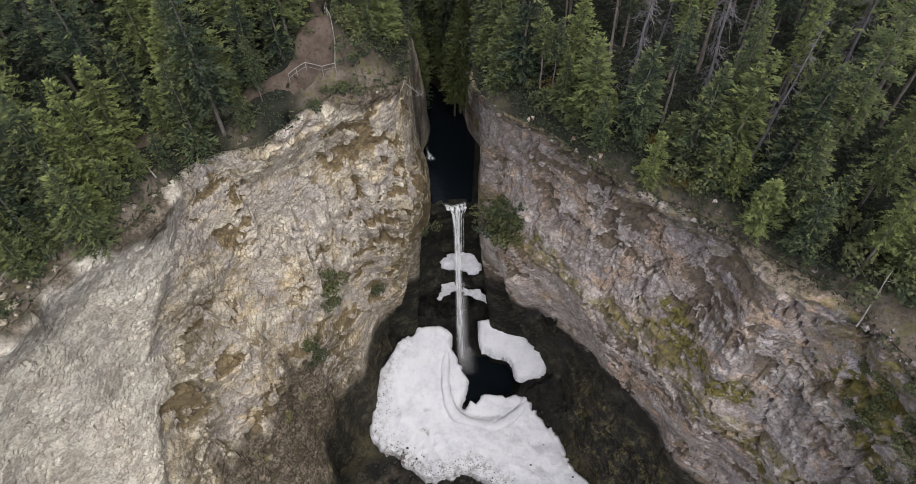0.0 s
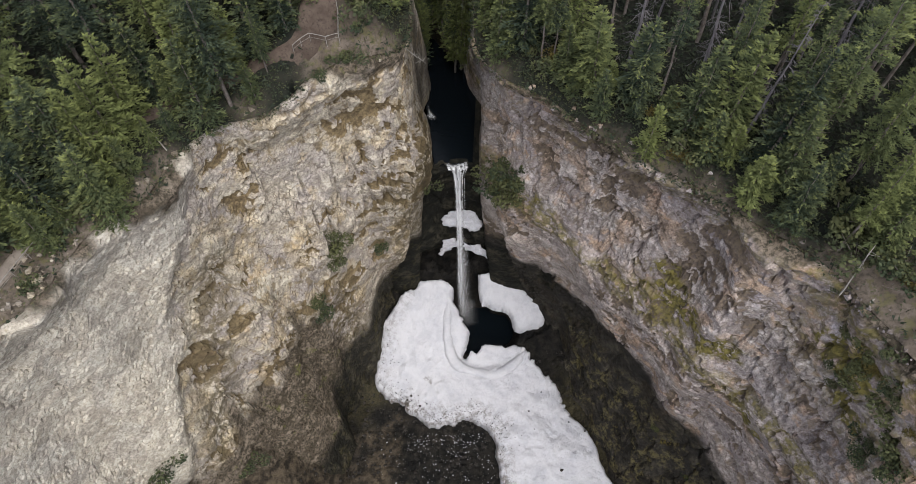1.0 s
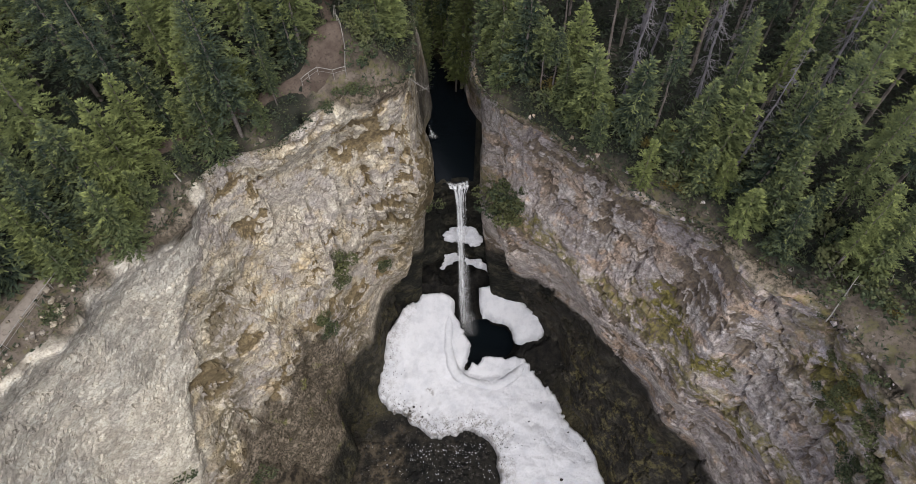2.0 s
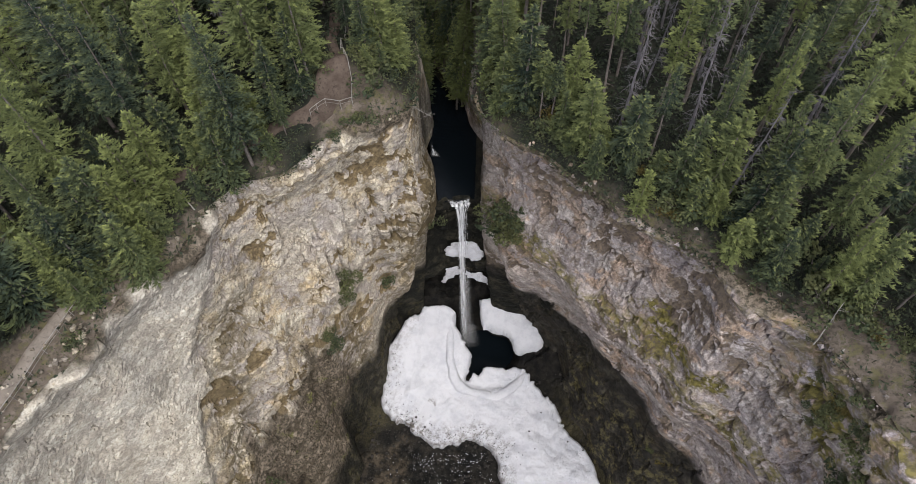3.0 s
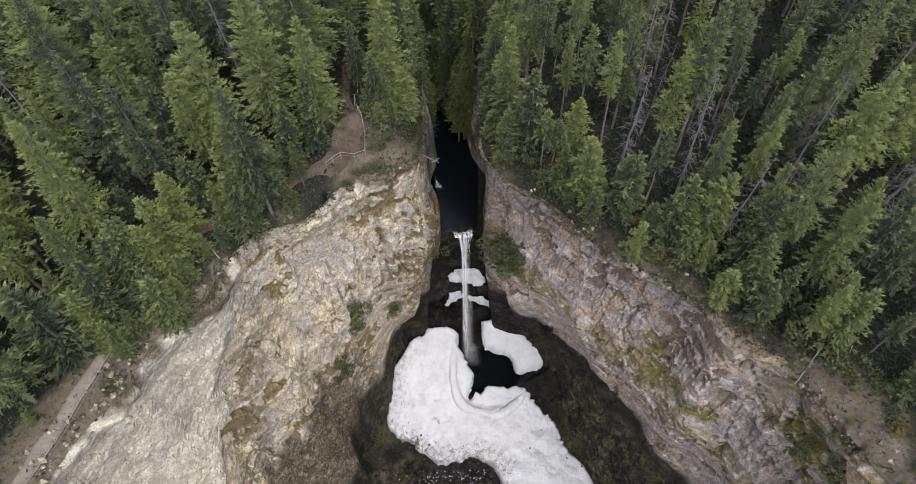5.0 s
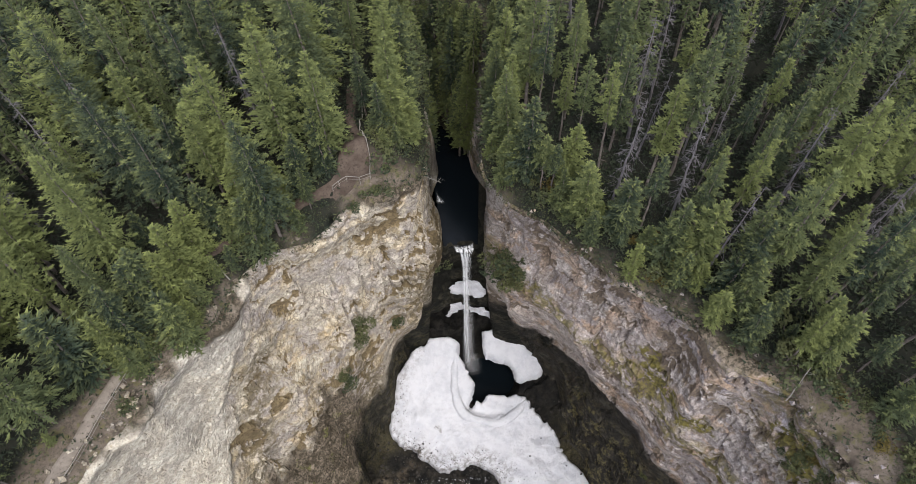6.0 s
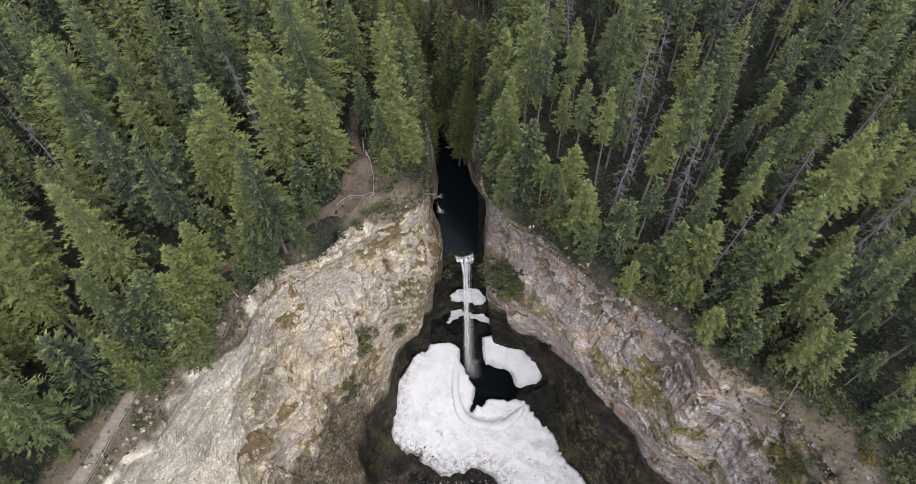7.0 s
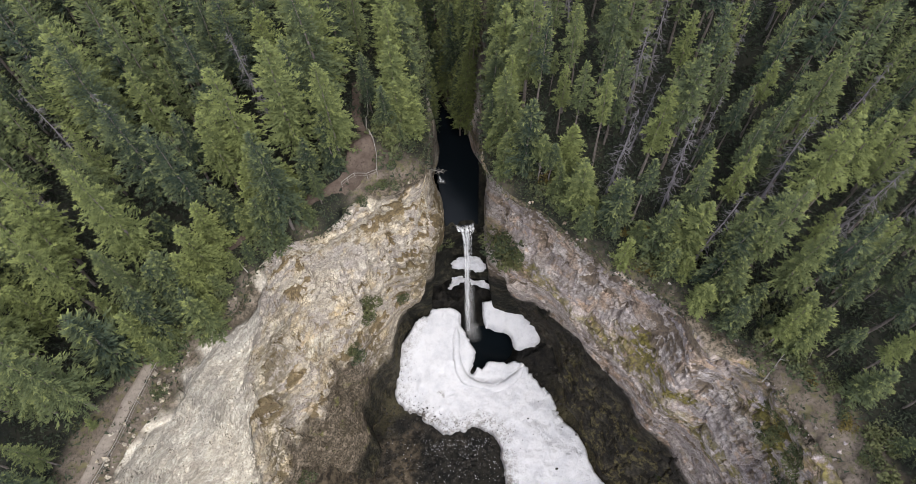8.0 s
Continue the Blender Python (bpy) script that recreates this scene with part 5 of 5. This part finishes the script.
near_firs.sort(key=lambda q: q[0] * (0.35 if q[1] < -35 and q[2] < 48 else 1) + 0.25 * max(0, q[2] - 62))
for k, (d, x, y, z, h, i) in enumerate(near_firs):
    if k < 220:
        plant(FIRS[i], x, y, h, 20.0, z, tilt=2.5)
    else:
        far_firs.append((x, y, z, h, i))


def far_wood():
    """All the firs further in, joined."""
    V, F, T, H, S, off = [], [], [], [], [], 0
    for n, (x, y, z, h, i) in enumerate(far_firs):
        k = h / 20.0
        w = k * random.Random(n).uniform(0.95, 1.15) * (0.93 if x > 0 else 1.0)
        m = np.array(placed(x, y, z, k, w, 2.5))
        for child in FIRS[i].children:
            slot = 1 if child.name.startswith("crown") else 0
            co, fc, tip = STORE[child.data.name]
            if slot:                      # fewer, larger fingers deep in the wood
                pick = np.arange(len(fc)) % 11 < 3
                mid = co.reshape(-1, 3, 3)[pick].mean(1, keepdims=True)
                co = (mid + (co.reshape(-1, 3, 3)[pick] - mid) * 1.7).reshape(-1, 3)
                tip, fc = tip.reshape(-1, 3)[pick].reshape(-1), np.arange(len(co)).reshape(-1, 3)
            V.append(co @ m[:3, :3].T + m[:3, 3])
            F.append(fc + off)
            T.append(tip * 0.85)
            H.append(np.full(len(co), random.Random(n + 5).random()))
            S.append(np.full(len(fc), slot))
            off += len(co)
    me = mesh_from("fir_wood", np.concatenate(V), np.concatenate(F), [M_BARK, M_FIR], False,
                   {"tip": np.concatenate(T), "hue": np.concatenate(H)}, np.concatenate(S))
    tagged(new("fir_wood", me), "dense wood of tall green firs on the plateau", "forest", kind="stuff")


far_wood()

# ---------------------------------------------------------------- shrubs
def make_bush(seed, gold, label, n=560):
    r = np.random.default_rng(seed)
    root = tagged(new("shrub"), label, "shrub", "shrubs along the cliff edges")
    V, F, T = [], [], []
    lobes = [(r.normal(0, 0.55), r.normal(0, 0.55), r.uniform(0.35, 0.9), r.uniform(0.4, 0.75)) for _ in range(6)]
    for i in range(n):
        lx, ly, lz, lr = lobes[i % 6]
        d = r.normal(0, 1, 3)
        d /= np.linalg.norm(d)
        c = np.array([lx, ly, lz]) + d * lr * r.uniform(0.65, 1.05)
        a, b = r.normal(0, 1, 3), r.normal(0, 1, 3)
        a[2] *= 0.5
        a /= np.linalg.norm(a)
        b = b - a * (a @ b)
        b /= np.linalg.norm(b)
        s = r.uniform(0.07, 0.15)
        k = 4 * i
        V += [c - a * s, c + b * s * 0.6, c + a * s, c - b * s * 0.6]
        F.append((k, k + 1, k + 2, k + 3))
        # leaves paler towards the top of each lobe
        T += [max(0, d[2]) * 0.8] * 4
    part("foliage", mesh_from("foliage", V, F, M_GOLD if gold else M_LEAF, False, {"tip": T}), root)
    pieces = []
    for lx, ly, lz, lr in lobes:
        pieces.append(tube([(0, 0, -0.5), (lx * 0.4, ly * 0.4, lz * 0.4), (lx, ly, lz + lr * 0.5)], [0.05, 0.035, 0.012], 4))
    v, f = join(pieces)
    part("stem", mesh_from("stem", v, f, M_BARK, True), root)
    return root


BUSH = [make_bush(400 + i, False, "low dark green leafy shrub on rock ledge") for i in range(3)]
GOLD = [make_bush(410 + i, True, "yellow autumn shrub along the cliff edge") for i in range(2)]


def put_bush(kind, x, y, z, size):
    q = random.Random(int(x * 713 + y * 331 + z * 17))
    m = pose(x, y, z, 0, 0, q.uniform(0, 360)) @ Matrix.Diagonal((size * q.uniform(0.85, 1.2), size, size * q.uniform(0.8, 1.1), 1))
    if kind.name not in used:
        used[kind.name] = True
        kind.matrix_basis = m
        return kind
    return copy_thing(kind, m)



# fallen and leaning bare logs at the rims
def log(a, b, girth, label):
    r = np.random.default_rng(int(abs(a[0]) * 100))
    a, b = np.array(a, float), np.array(b, float)
    t = np.linspace(0, 1, 7)[:, None]
    path = a + (b - a) * t + r.normal(0, 0.04, (7, 3))
    pieces = [tube(path, girth * np.linspace(1, 0.45, 7), 6)]
    for _ in range(9):
        q = a + (b - a) * r.uniform(0.35, 1)
        pieces.append(tube([q, q + r.normal(0, 0.35, 3), q + r.normal(0, 0.5, 3)], [0.025, 0.015, 0.006], 3))
    v, f = join(pieces)
    tagged(new("fallen_log", mesh_from("fallen_log", v, f, M_RAIL, True)), label, "log", "bare logs at the cliff edges")


for a, b in (((12.0, 51.4, 75.6), (16.2, 55.6, 80.6)), ((16.6, 47.4, 75.4), (18.6, 50.0, 79.4)), ((23.4, 43.6, 78.0), (26.6, 45.8, 80.0)), ((20.5, 46.2, 78.2), (24.0, 44.6, 79.4)),
             ((33.0, 29.0, 74.6), (33.6, 30.3, 80.6)), ((34.5, 27.5, 76.0), (38.6, 29.6, 78.6)), ((35.2, 26.6, 75.8), (37.6, 31, 79.6)), ((-7.4, 61.6, 77.0), (-5.2, 63.6, 73.0)),
             ((28.6, 39.0, 77.6), (33.4, 41.8, 79.8)), ((-31.0, 45.2, 77.8), (-33.4, 47.6, 80.2)), ((-40.6, 38.4, 78.2), (-43.2, 40.2, 79.4))):
    log(a, b, 0.075, "pale bare log leaning at the cliff edge")

# along both rims
r = np.random.default_rng(21)
for line, gold_from, gold_to in ((rim_w, 99, 99), (rim_e, 20, 62)):
    for p, q in zip(line[:-1], line[1:]):
        if not 10 < p[1] < 90:
            continue
        for _ in range(2):
            if r.random() < 0.6:
                continue
            t, off = r.random(), r.uniform(1.0, 4.5)
            tx, ty = q[0] - p[0], q[1] - p[1]
            ln = math.hypot(tx, ty)
            x, y = p[0] + tx * t - ty / ln * off, p[1] + ty * t + tx / ln * off
            if path_distance(x, y) < 1.6:
                continue
            z = float(plateau_z(x, y)[0])
            gold = gold_from < y < gold_to and r.random() < 0.5
            put_bush((GOLD if gold else BUSH)[int(r.integers(2))], x, y, z, r.uniform(0.7, 1.5))
from mathutils.kdtree import KDTree

WALLS = []
for wall in ("cliff_west", "cliff_east"):
    me = bpy.data.objects[wall].data
    co = np.empty(len(me.vertices) * 3, np.float32)
    me.vertices.foreach_get("co", co)
    WALLS.append(KDTree(len(me.vertices) // 3 + 1))
    for i, c in enumerate(co.reshape(-1, 3)[::3]):
        WALLS[-1].insert(c, i)
    WALLS[-1].balance()


def on_wall(x, y, z, out):
    """The place on the nearest cliff, a little towards the open canyon."""
    c = min((w.find((x, y, z)) for w in WALLS), key=lambda hit: hit[2])[0]
    to = np.array([-1.0, 52.0]) - (c.x, c.y)
    to = to / np.linalg.norm(to)
    return c.x + to[0] * out, c.y + to[1] * out, c.z


# the thickets on the ledges beside the lip, and tufts on the walls
for x, y, size in ((-13.2, 57.6, 1.1), (-14.6, 57.0, 0.9), (-12.0, 59.0, 1.2), (-16.4, 55.6, 0.8)):
    put_bush(BUSH[int(size * 10) % 3], x, y, float(plateau_z(x, y)[0]), size)
for x, y, z, s in ((3.3, 63.2, 51.8, 1.5), (3.2, 62.3, 50.2, 1.5), (3.6, 61.0, 52.4, 1.6), (4.5, 59.2, 55.6, 1.5), (5.2, 57.7, 54.6, 1.4), (3.6, 61.6, 48.6, 1.6), (4.4, 60.2, 50.6, 1.5), (5.0, 59.0, 52.0, 1.4),
                   (-6.9, 69.4, 43.2, 1.4), (-6.4, 70.3, 40.0, 1.0), (-20.2, 52.3, 50.5, 1.1), (-20.2, 52.4, 47.5, 1.4), (-20.3, 52.0, 44.6, 1.3), (-14.9, 58.4, 39.0, 1.2),
                   (-25.2, 48.8, 39.3, 1.2), (-24.4, 48.2, 37.0, 1.4), (-26.2, 49.1, 40.4, 1.1), (-36.6, 28.3, 23.3, 1.3), (-41.5, 23.0, 39.3, 1.6), (33.1, 34.8, 16.0, 1.3),
                   (37.6, 29.0, 16.0, 1.5), (36.4, 22.6, 70.0, 1.7), (37.0, 19.2, 69.0, 2.0), (38.6, 18.4, 61.5, 1.7), (35.6, 25.0, 72.5, 1.5), (36.2, 23.6, 71.0, 1.6), (37.4, 21.0, 70.6, 1.8), (36.0, 24.0, 66.0, 1.3), (34.6, 27.6, 72.0, 1.2), (38.4, 17.0, 66.0, 1.9)):
    if x > 30:          # the scrubby south-east corner
        for _ in range(3):
            put_bush((GOLD if r.random() < 0.3 else BUSH)[int(r.integers(2))], *on_wall(x + r.normal(0, 1), y + r.normal(0, 1), z + r.normal(0, 1.3), 0.2 * s), 0.5 * s * r.uniform(0.7, 1.3))
        continue
    put_bush(BUSH[int(r.integers(3))], *on_wall(x, y, z, (0.1 if y > 57 else 0.35) * s), (1.0 if y > 57 else 1.1) * s)

# ---------------------------------------------------------------- path and fence
def path_strip():
    t = np.gradient(PATH, axis=0)
    n = np.stack([-t[:, 1], t[:, 0]], 1) / np.linalg.norm(t, axis=1)[:, None]
    cols = np.linspace(-1, 1, 7)
    rowsv = []
    for c in cols:
        wv = 0.7 + 0.3 * np.array([noise.noise((p[0] * 0.3, p[1] * 0.3, c)) for p in PATH])
        xy = PATH + n * (c * wv)[:, None]
        z = plateau_z(xy[:, 0], xy[:, 1]) + 0.16 - 0.25 * c ** 4
        rowsv.append(np.c_[xy, z])
    me = mesh_from("footpath", np.concatenate(rowsv), grid_faces(len(cols), len(PATH))[:, ::-1], [M_TRAIL, M_PATH], True, None, np.tile(PATH[:-1, 1] > 47, len(cols) - 1))
    tagged(new("footpath", me), "trodden brown earth footpath along the cliff rim", "path", kind="structure")
    c = np.array([(-18.2, 56.2), (-16.6, 56.7), (-13.9, 58.3), (-13.9, 60.2), (-14.8, 62.6), (-16.0, 63.4), (-17.0, 60.2)])
    c = spline(np.concatenate([c, c[:1]]), 0.5)[:-1]
    rings = [c.mean(0) + (c - c.mean(0)) * k for k in (0.02, 0.3, 0.5, 0.65, 0.78, 0.9, 1.0)]
    v = np.concatenate([np.c_[q, plateau_z(q[:, 0], q[:, 1]) + (0.16 if i < 6 else -0.1)] for i, q in enumerate(rings)])
    m = len(c)
    i = np.arange(7 * m).reshape(7, m)
    j = np.roll(i, -1, 1)
    f = np.stack([i[:-1], j[:-1], j[1:], i[1:]], -1).reshape(-1, 4)
    tagged(new("viewpoint_clearing", mesh_from("viewpoint_clearing", v, f, M_PATH, True)), "bare trodden earth clearing at the viewpoint", "clearing", kind="structure")


path_strip()


def fence(points, label):
    root = tagged(new("fence"), label, "fence", "rail fences along the footpath")
    pts = spline(points, 2.2)
    z = plateau_z(pts[:, 0], pts[:, 1])
    tops = []
    for (x, y), h in zip(pts, z):
        v, f = tube([(x, y, h - 0.3), (x, y, h + 0.6), (x, y, h + 1.1)], [0.036, 0.034, 0.03], 6)
        part("post", mesh_from("post", v, f, M_RAIL, True), root)
        tops.append((x, y, h))
    for a, b in zip(tops[:-1], tops[1:]):
        for up, rad in ((1.05, 0.042), (0.55, 0.02)):
            p, q = np.array(a) + (0, 0, up), np.array(b) + (0, 0, up)
            v, f = tube([p, (p + q) / 2 + (0, 0, 0.03), q], [rad, rad * 0.95, rad], 6)
            part("rail", mesh_from("rail", v, f, M_RAIL, True), root)
    return root


fence([(-18.6, 55.8), (-16.8, 56.7), (-14.0, 57.9), (-13.9, 59.6), (-15, 62), (-15.2, 66), (-15.6, 70)], "weathered pale timber rail fence at the viewpoint")
fence([(-45, 18.5), (-43, 24), (-41.6, 28.5), (-40.3, 32.5), (-39.2, 36)], "weathered pale timber rail fence beside the footpath")

# ---------------------------------------------------------------- stones on the snow, ice crumbs, boulders
def pebble(r, size):
    bm = bmesh.new()
    bmesh.ops.create_icosphere(bm, subdivisions=1, radius=size)
    for v in bm.verts:
        v.co *= r.uniform(0.75, 1.2)
        v.co.z *= 0.7
    me = bpy.data.meshes.new("stone")
    bm.to_mesh(me)
    bm.free()
    me.materials.append(M_STONE)
    return me


r = np.random.default_rng(31)
STONES = [pebble(r, 0.3) for _ in range(4)]
SET = [(11.3, 44.2, 1.4), (-2.2, 46.8, 1.2), (-3.6, 46.9, 0.9), (-5.5, 43.6, 1.2), (-8.2, 43.0, 0.9), (0.6, 44.4, 1.1), (16.8, 33, 1.2), (22, 40.2, 0.8), (6.2, 33.8, 1.2), (5.4, 36, 0.9), (-1, 45.6, 0.7),
       (-10.4, 45.6, 0.8), (-13, 46.8, 0.8), (-12.2, 47.6, 0.9), (-9, 46, 0.7), (7.5, 31.8, 1.1), (19, 42, 0.7), (14, 48, 0.6)]
for x, y, s in SET:
    ob = new("stone", STONES[int(r.integers(4))])
    ob.matrix_basis = pose(x, y, ice_z(x, y) + 0.1, 0, 0, r.uniform(0, 360)) @ Matrix.Scale(s, 4)
    tagged(ob, "dark stone lying on the snow bank", "stone", "stones on the snow")


def crumbs(name, material, n, where, size, label, category, lift, height=None):
    """Many small angular lumps in one mesh."""
    r = np.random.default_rng(n)
    xs, ys = [], []
    while len(xs) < n:
        x, y = where(r)
        xs.append(x)
        ys.append(y)
    xs, ys = np.array(xs), np.array(ys)
    zs = floor_z(xs, ys) if height is None else height(xs, ys)
    octa = np.array([(1, 0, 0), (0, 1, 0), (-1, 0, 0), (0, -1, 0), (0, 0, 1), (0, 0, -1)], float)
    tri = np.array([(0, 1, 4), (1, 2, 4), (2, 3, 4), (3, 0, 4), (1, 0, 5), (2, 1, 5), (3, 2, 5), (0, 3, 5)])
    pieces = []
    for x, y, z in zip(xs, ys, zs):
        s = size * min(3.0, r.lognormal(0, 0.75))
        m = np.array(Euler(r.uniform(0, 6, 3)).to_matrix())
        pieces.append(((octa * r.uniform(0.65, 1.1, (6, 1)) * s) @ m.T + (x, y, z + s * lift), tri))
    v, f = join(pieces)
    extra = {"dirt": np.zeros(len(v))} if material is M_ICE else {}
    tagged(new(name, mesh_from(name, v, f, material, False, extra)), label, category, kind="stuff")


def south(r):
    while True:
        x, y = r.normal(-5, 7), 41 - abs(r.normal(0, 5.5))
        if noise.noise((x * 0.4, y * 0.4, 3.0)) < r.uniform(-0.5, 0.5):
            continue
        if y < 41.5 and x < 3.5 + 0.25 * (36 - y) and y > 22:
            return x, y


crumbs("ice_crumbs", M_ICE, 520, south, 0.06, "white crumbs of broken ice among dark stones", "ice crumbs", 0.5)
crumbs("scree_stones", M_STONE, 3600, lambda r: (r.uniform(-30, 34), r.uniform(20, 56)), 0.17, "dark angular stones scattered on the canyon floor", "stones", 0.3)


snow_top = np.empty(len(bank.data.vertices) * 3, np.float32)
bank.data.vertices.foreach_get("co", snow_top)
snow_top = snow_top.reshape(-1, 3)
melt_edge = spline([(4.6, 36.3), (4.1, 38.9), (0.8, 42.6), (-2.1, 43.5), (-7.9, 41.7), (-12, 44.5), (-18.7, 48.3), (-20.2, 51.5), (-19.1, 56.3), (-17.5, 61)], 0.3)


def on_snow(xs, ys):
    return np.array([np.max(snow_top[np.hypot(snow_top[:, 0] - x, snow_top[:, 1] - y) < 0.3, 2], initial=-3.0) for x, y in zip(xs, ys)])


def melting(r):
    while True:
        a = melt_edge[int(r.integers(len(melt_edge)))]
        x, y = a[0] + abs(r.normal(0, 2.2)) + r.normal(0, 0.3), a[1] + r.normal(0.9, 1.1)
        if on_snow([x], [y])[0] > -2:
            return x, y


crumbs("meltout_stones", M_STONE, 650, melting, 0.055, "small dark stones melting out of dirty snow", "stones", 0.2, on_snow)


# ---------------------------------------------------------------- undergrowth
def undergrowth(name, material, count, reach, leaf, lift, seed, label, thin):
    """Low leafy plants, ferns and twigs covering the ground."""
    r = np.random.default_rng(seed)
    x, y = r.uniform(-95, 95, count), r.uniform(6, 112, count)
    ok = np.abs(x) < 42 + 0.62 * y
    x, y = x[ok], y[ok]
    d, h = rim_distance(x, y)
    open_slope = (((y < 38) & (x < 0)) | (y < 30)) & (d < 6) & (r.random(len(x)) < 0.8)
    keep = ~open_slope & (d > -0.5) & (d < reach) & (r.random(len(x)) < 1.15 - thin * d / reach)
    near = np.min(np.hypot(x[keep][:, None] - PATH[None, ::2, 0], y[keep][:, None] - PATH[None, ::2, 1]), 1)
    bare = np.hypot((x[keep] + 15.6) / 2.4, (y[keep] - 59.5) / 4.0) < 1.0
    x, y, d, h = (q[keep][(near > 0.7) & ~bare] for q in (x, y, d, h))
    z = np.where(d > 0, plateau_z(x, y, d, h), h - 0.15)
    n, leaves = len(x), 5
    m = n * leaves
    c = np.repeat(np.stack([x, y, z], 1), leaves, 0) + r.normal(0, 1, (m, 3)) * (lift * 1.1, lift * 1.1, lift * 0.5) + (0, 0, lift * 0.8)
    a = r.normal(0, 1, (m, 3)) * (1, 1, 0.5)
    a /= np.linalg.norm(a, axis=1)[:, None]
    b = np.cross(a, r.normal(0, 1, (m, 3)))
    b /= np.linalg.norm(b, axis=1)[:, None]
    s = r.uniform(*leaf, m)[:, None]
    v = np.stack([c - a * s + b * s * 0.5, c - a * s - b * s * 0.5, c + a * s], 1).reshape(-1, 3)
    hue = np.repeat(r.random(n), leaves * 3)
    me = mesh_from(name, v, np.arange(len(v)).reshape(-1, 3), [material], False, {"tip": 0.3 * np.ones(len(v)), "hue": hue})
    tagged(new(name, me), label, "undergrowth", kind="stuff")


undergrowth("undergrowth", M_LEAF, 130000, 8, (0.07, 0.18), 0.25, 77, "low green undergrowth covering the forest edge", 0.9)
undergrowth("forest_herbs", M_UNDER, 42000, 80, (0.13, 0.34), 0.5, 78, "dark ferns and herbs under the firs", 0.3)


def rim_rocks():
    """Broken rock breaking out of the soil along both rims."""
    r = np.random.default_rng(91)
    octa = np.array([(1, 0, 0), (0, 1, 0), (-1, 0, 0), (0, -1, 0), (0, 0, 1), (0, 0, -1)], float)
    tri = np.array([(0, 1, 4), (1, 2, 4), (2, 3, 4), (3, 0, 4), (1, 0, 5), (2, 1, 5), (3, 2, 5), (0, 3, 5)])
    for name, line, material in (("rim_rocks", rim_w, M_ROCK_W), ("rim_rocks", rim_e, M_ROCK_E)):
        pieces = []
        seen = [i for i in range(len(line) - 1) if 10 < line[i, 1] < 59]
        for _ in range(520):
            i = seen[int(r.integers(len(seen)))]
            a, b = line[i], line[i + 1]
            t = (b - a)[:2] / np.linalg.norm((b - a)[:2])
            c = a + (b - a) * r.random()
            off = max(-0.35, r.normal(0.6, 0.8))
            x, y = c[0] - t[1] * off, c[1] + t[0] * off
            z = c[2] + (1.1 * max(off, 0) if off > 0 else 1.2 * off) - 0.1
            s = 0.15 * min(3.5, r.lognormal(0, 0.6))
            m = np.array(Euler(r.uniform(0, 6, 3)).to_matrix())
            pieces.append(((octa * r.uniform(0.6, 1.15, (6, 1)) * s) @ m.T + (x, y, z), tri))
        v, f = join(pieces)
        soil = np.repeat(r.random(len(pieces)), 6)
        tagged(new(name, mesh_from(name, v, f, material, False, {"soil": soil})), "broken rock along the cliff edge", "rocks", kind="stuff")


rim_rocks()
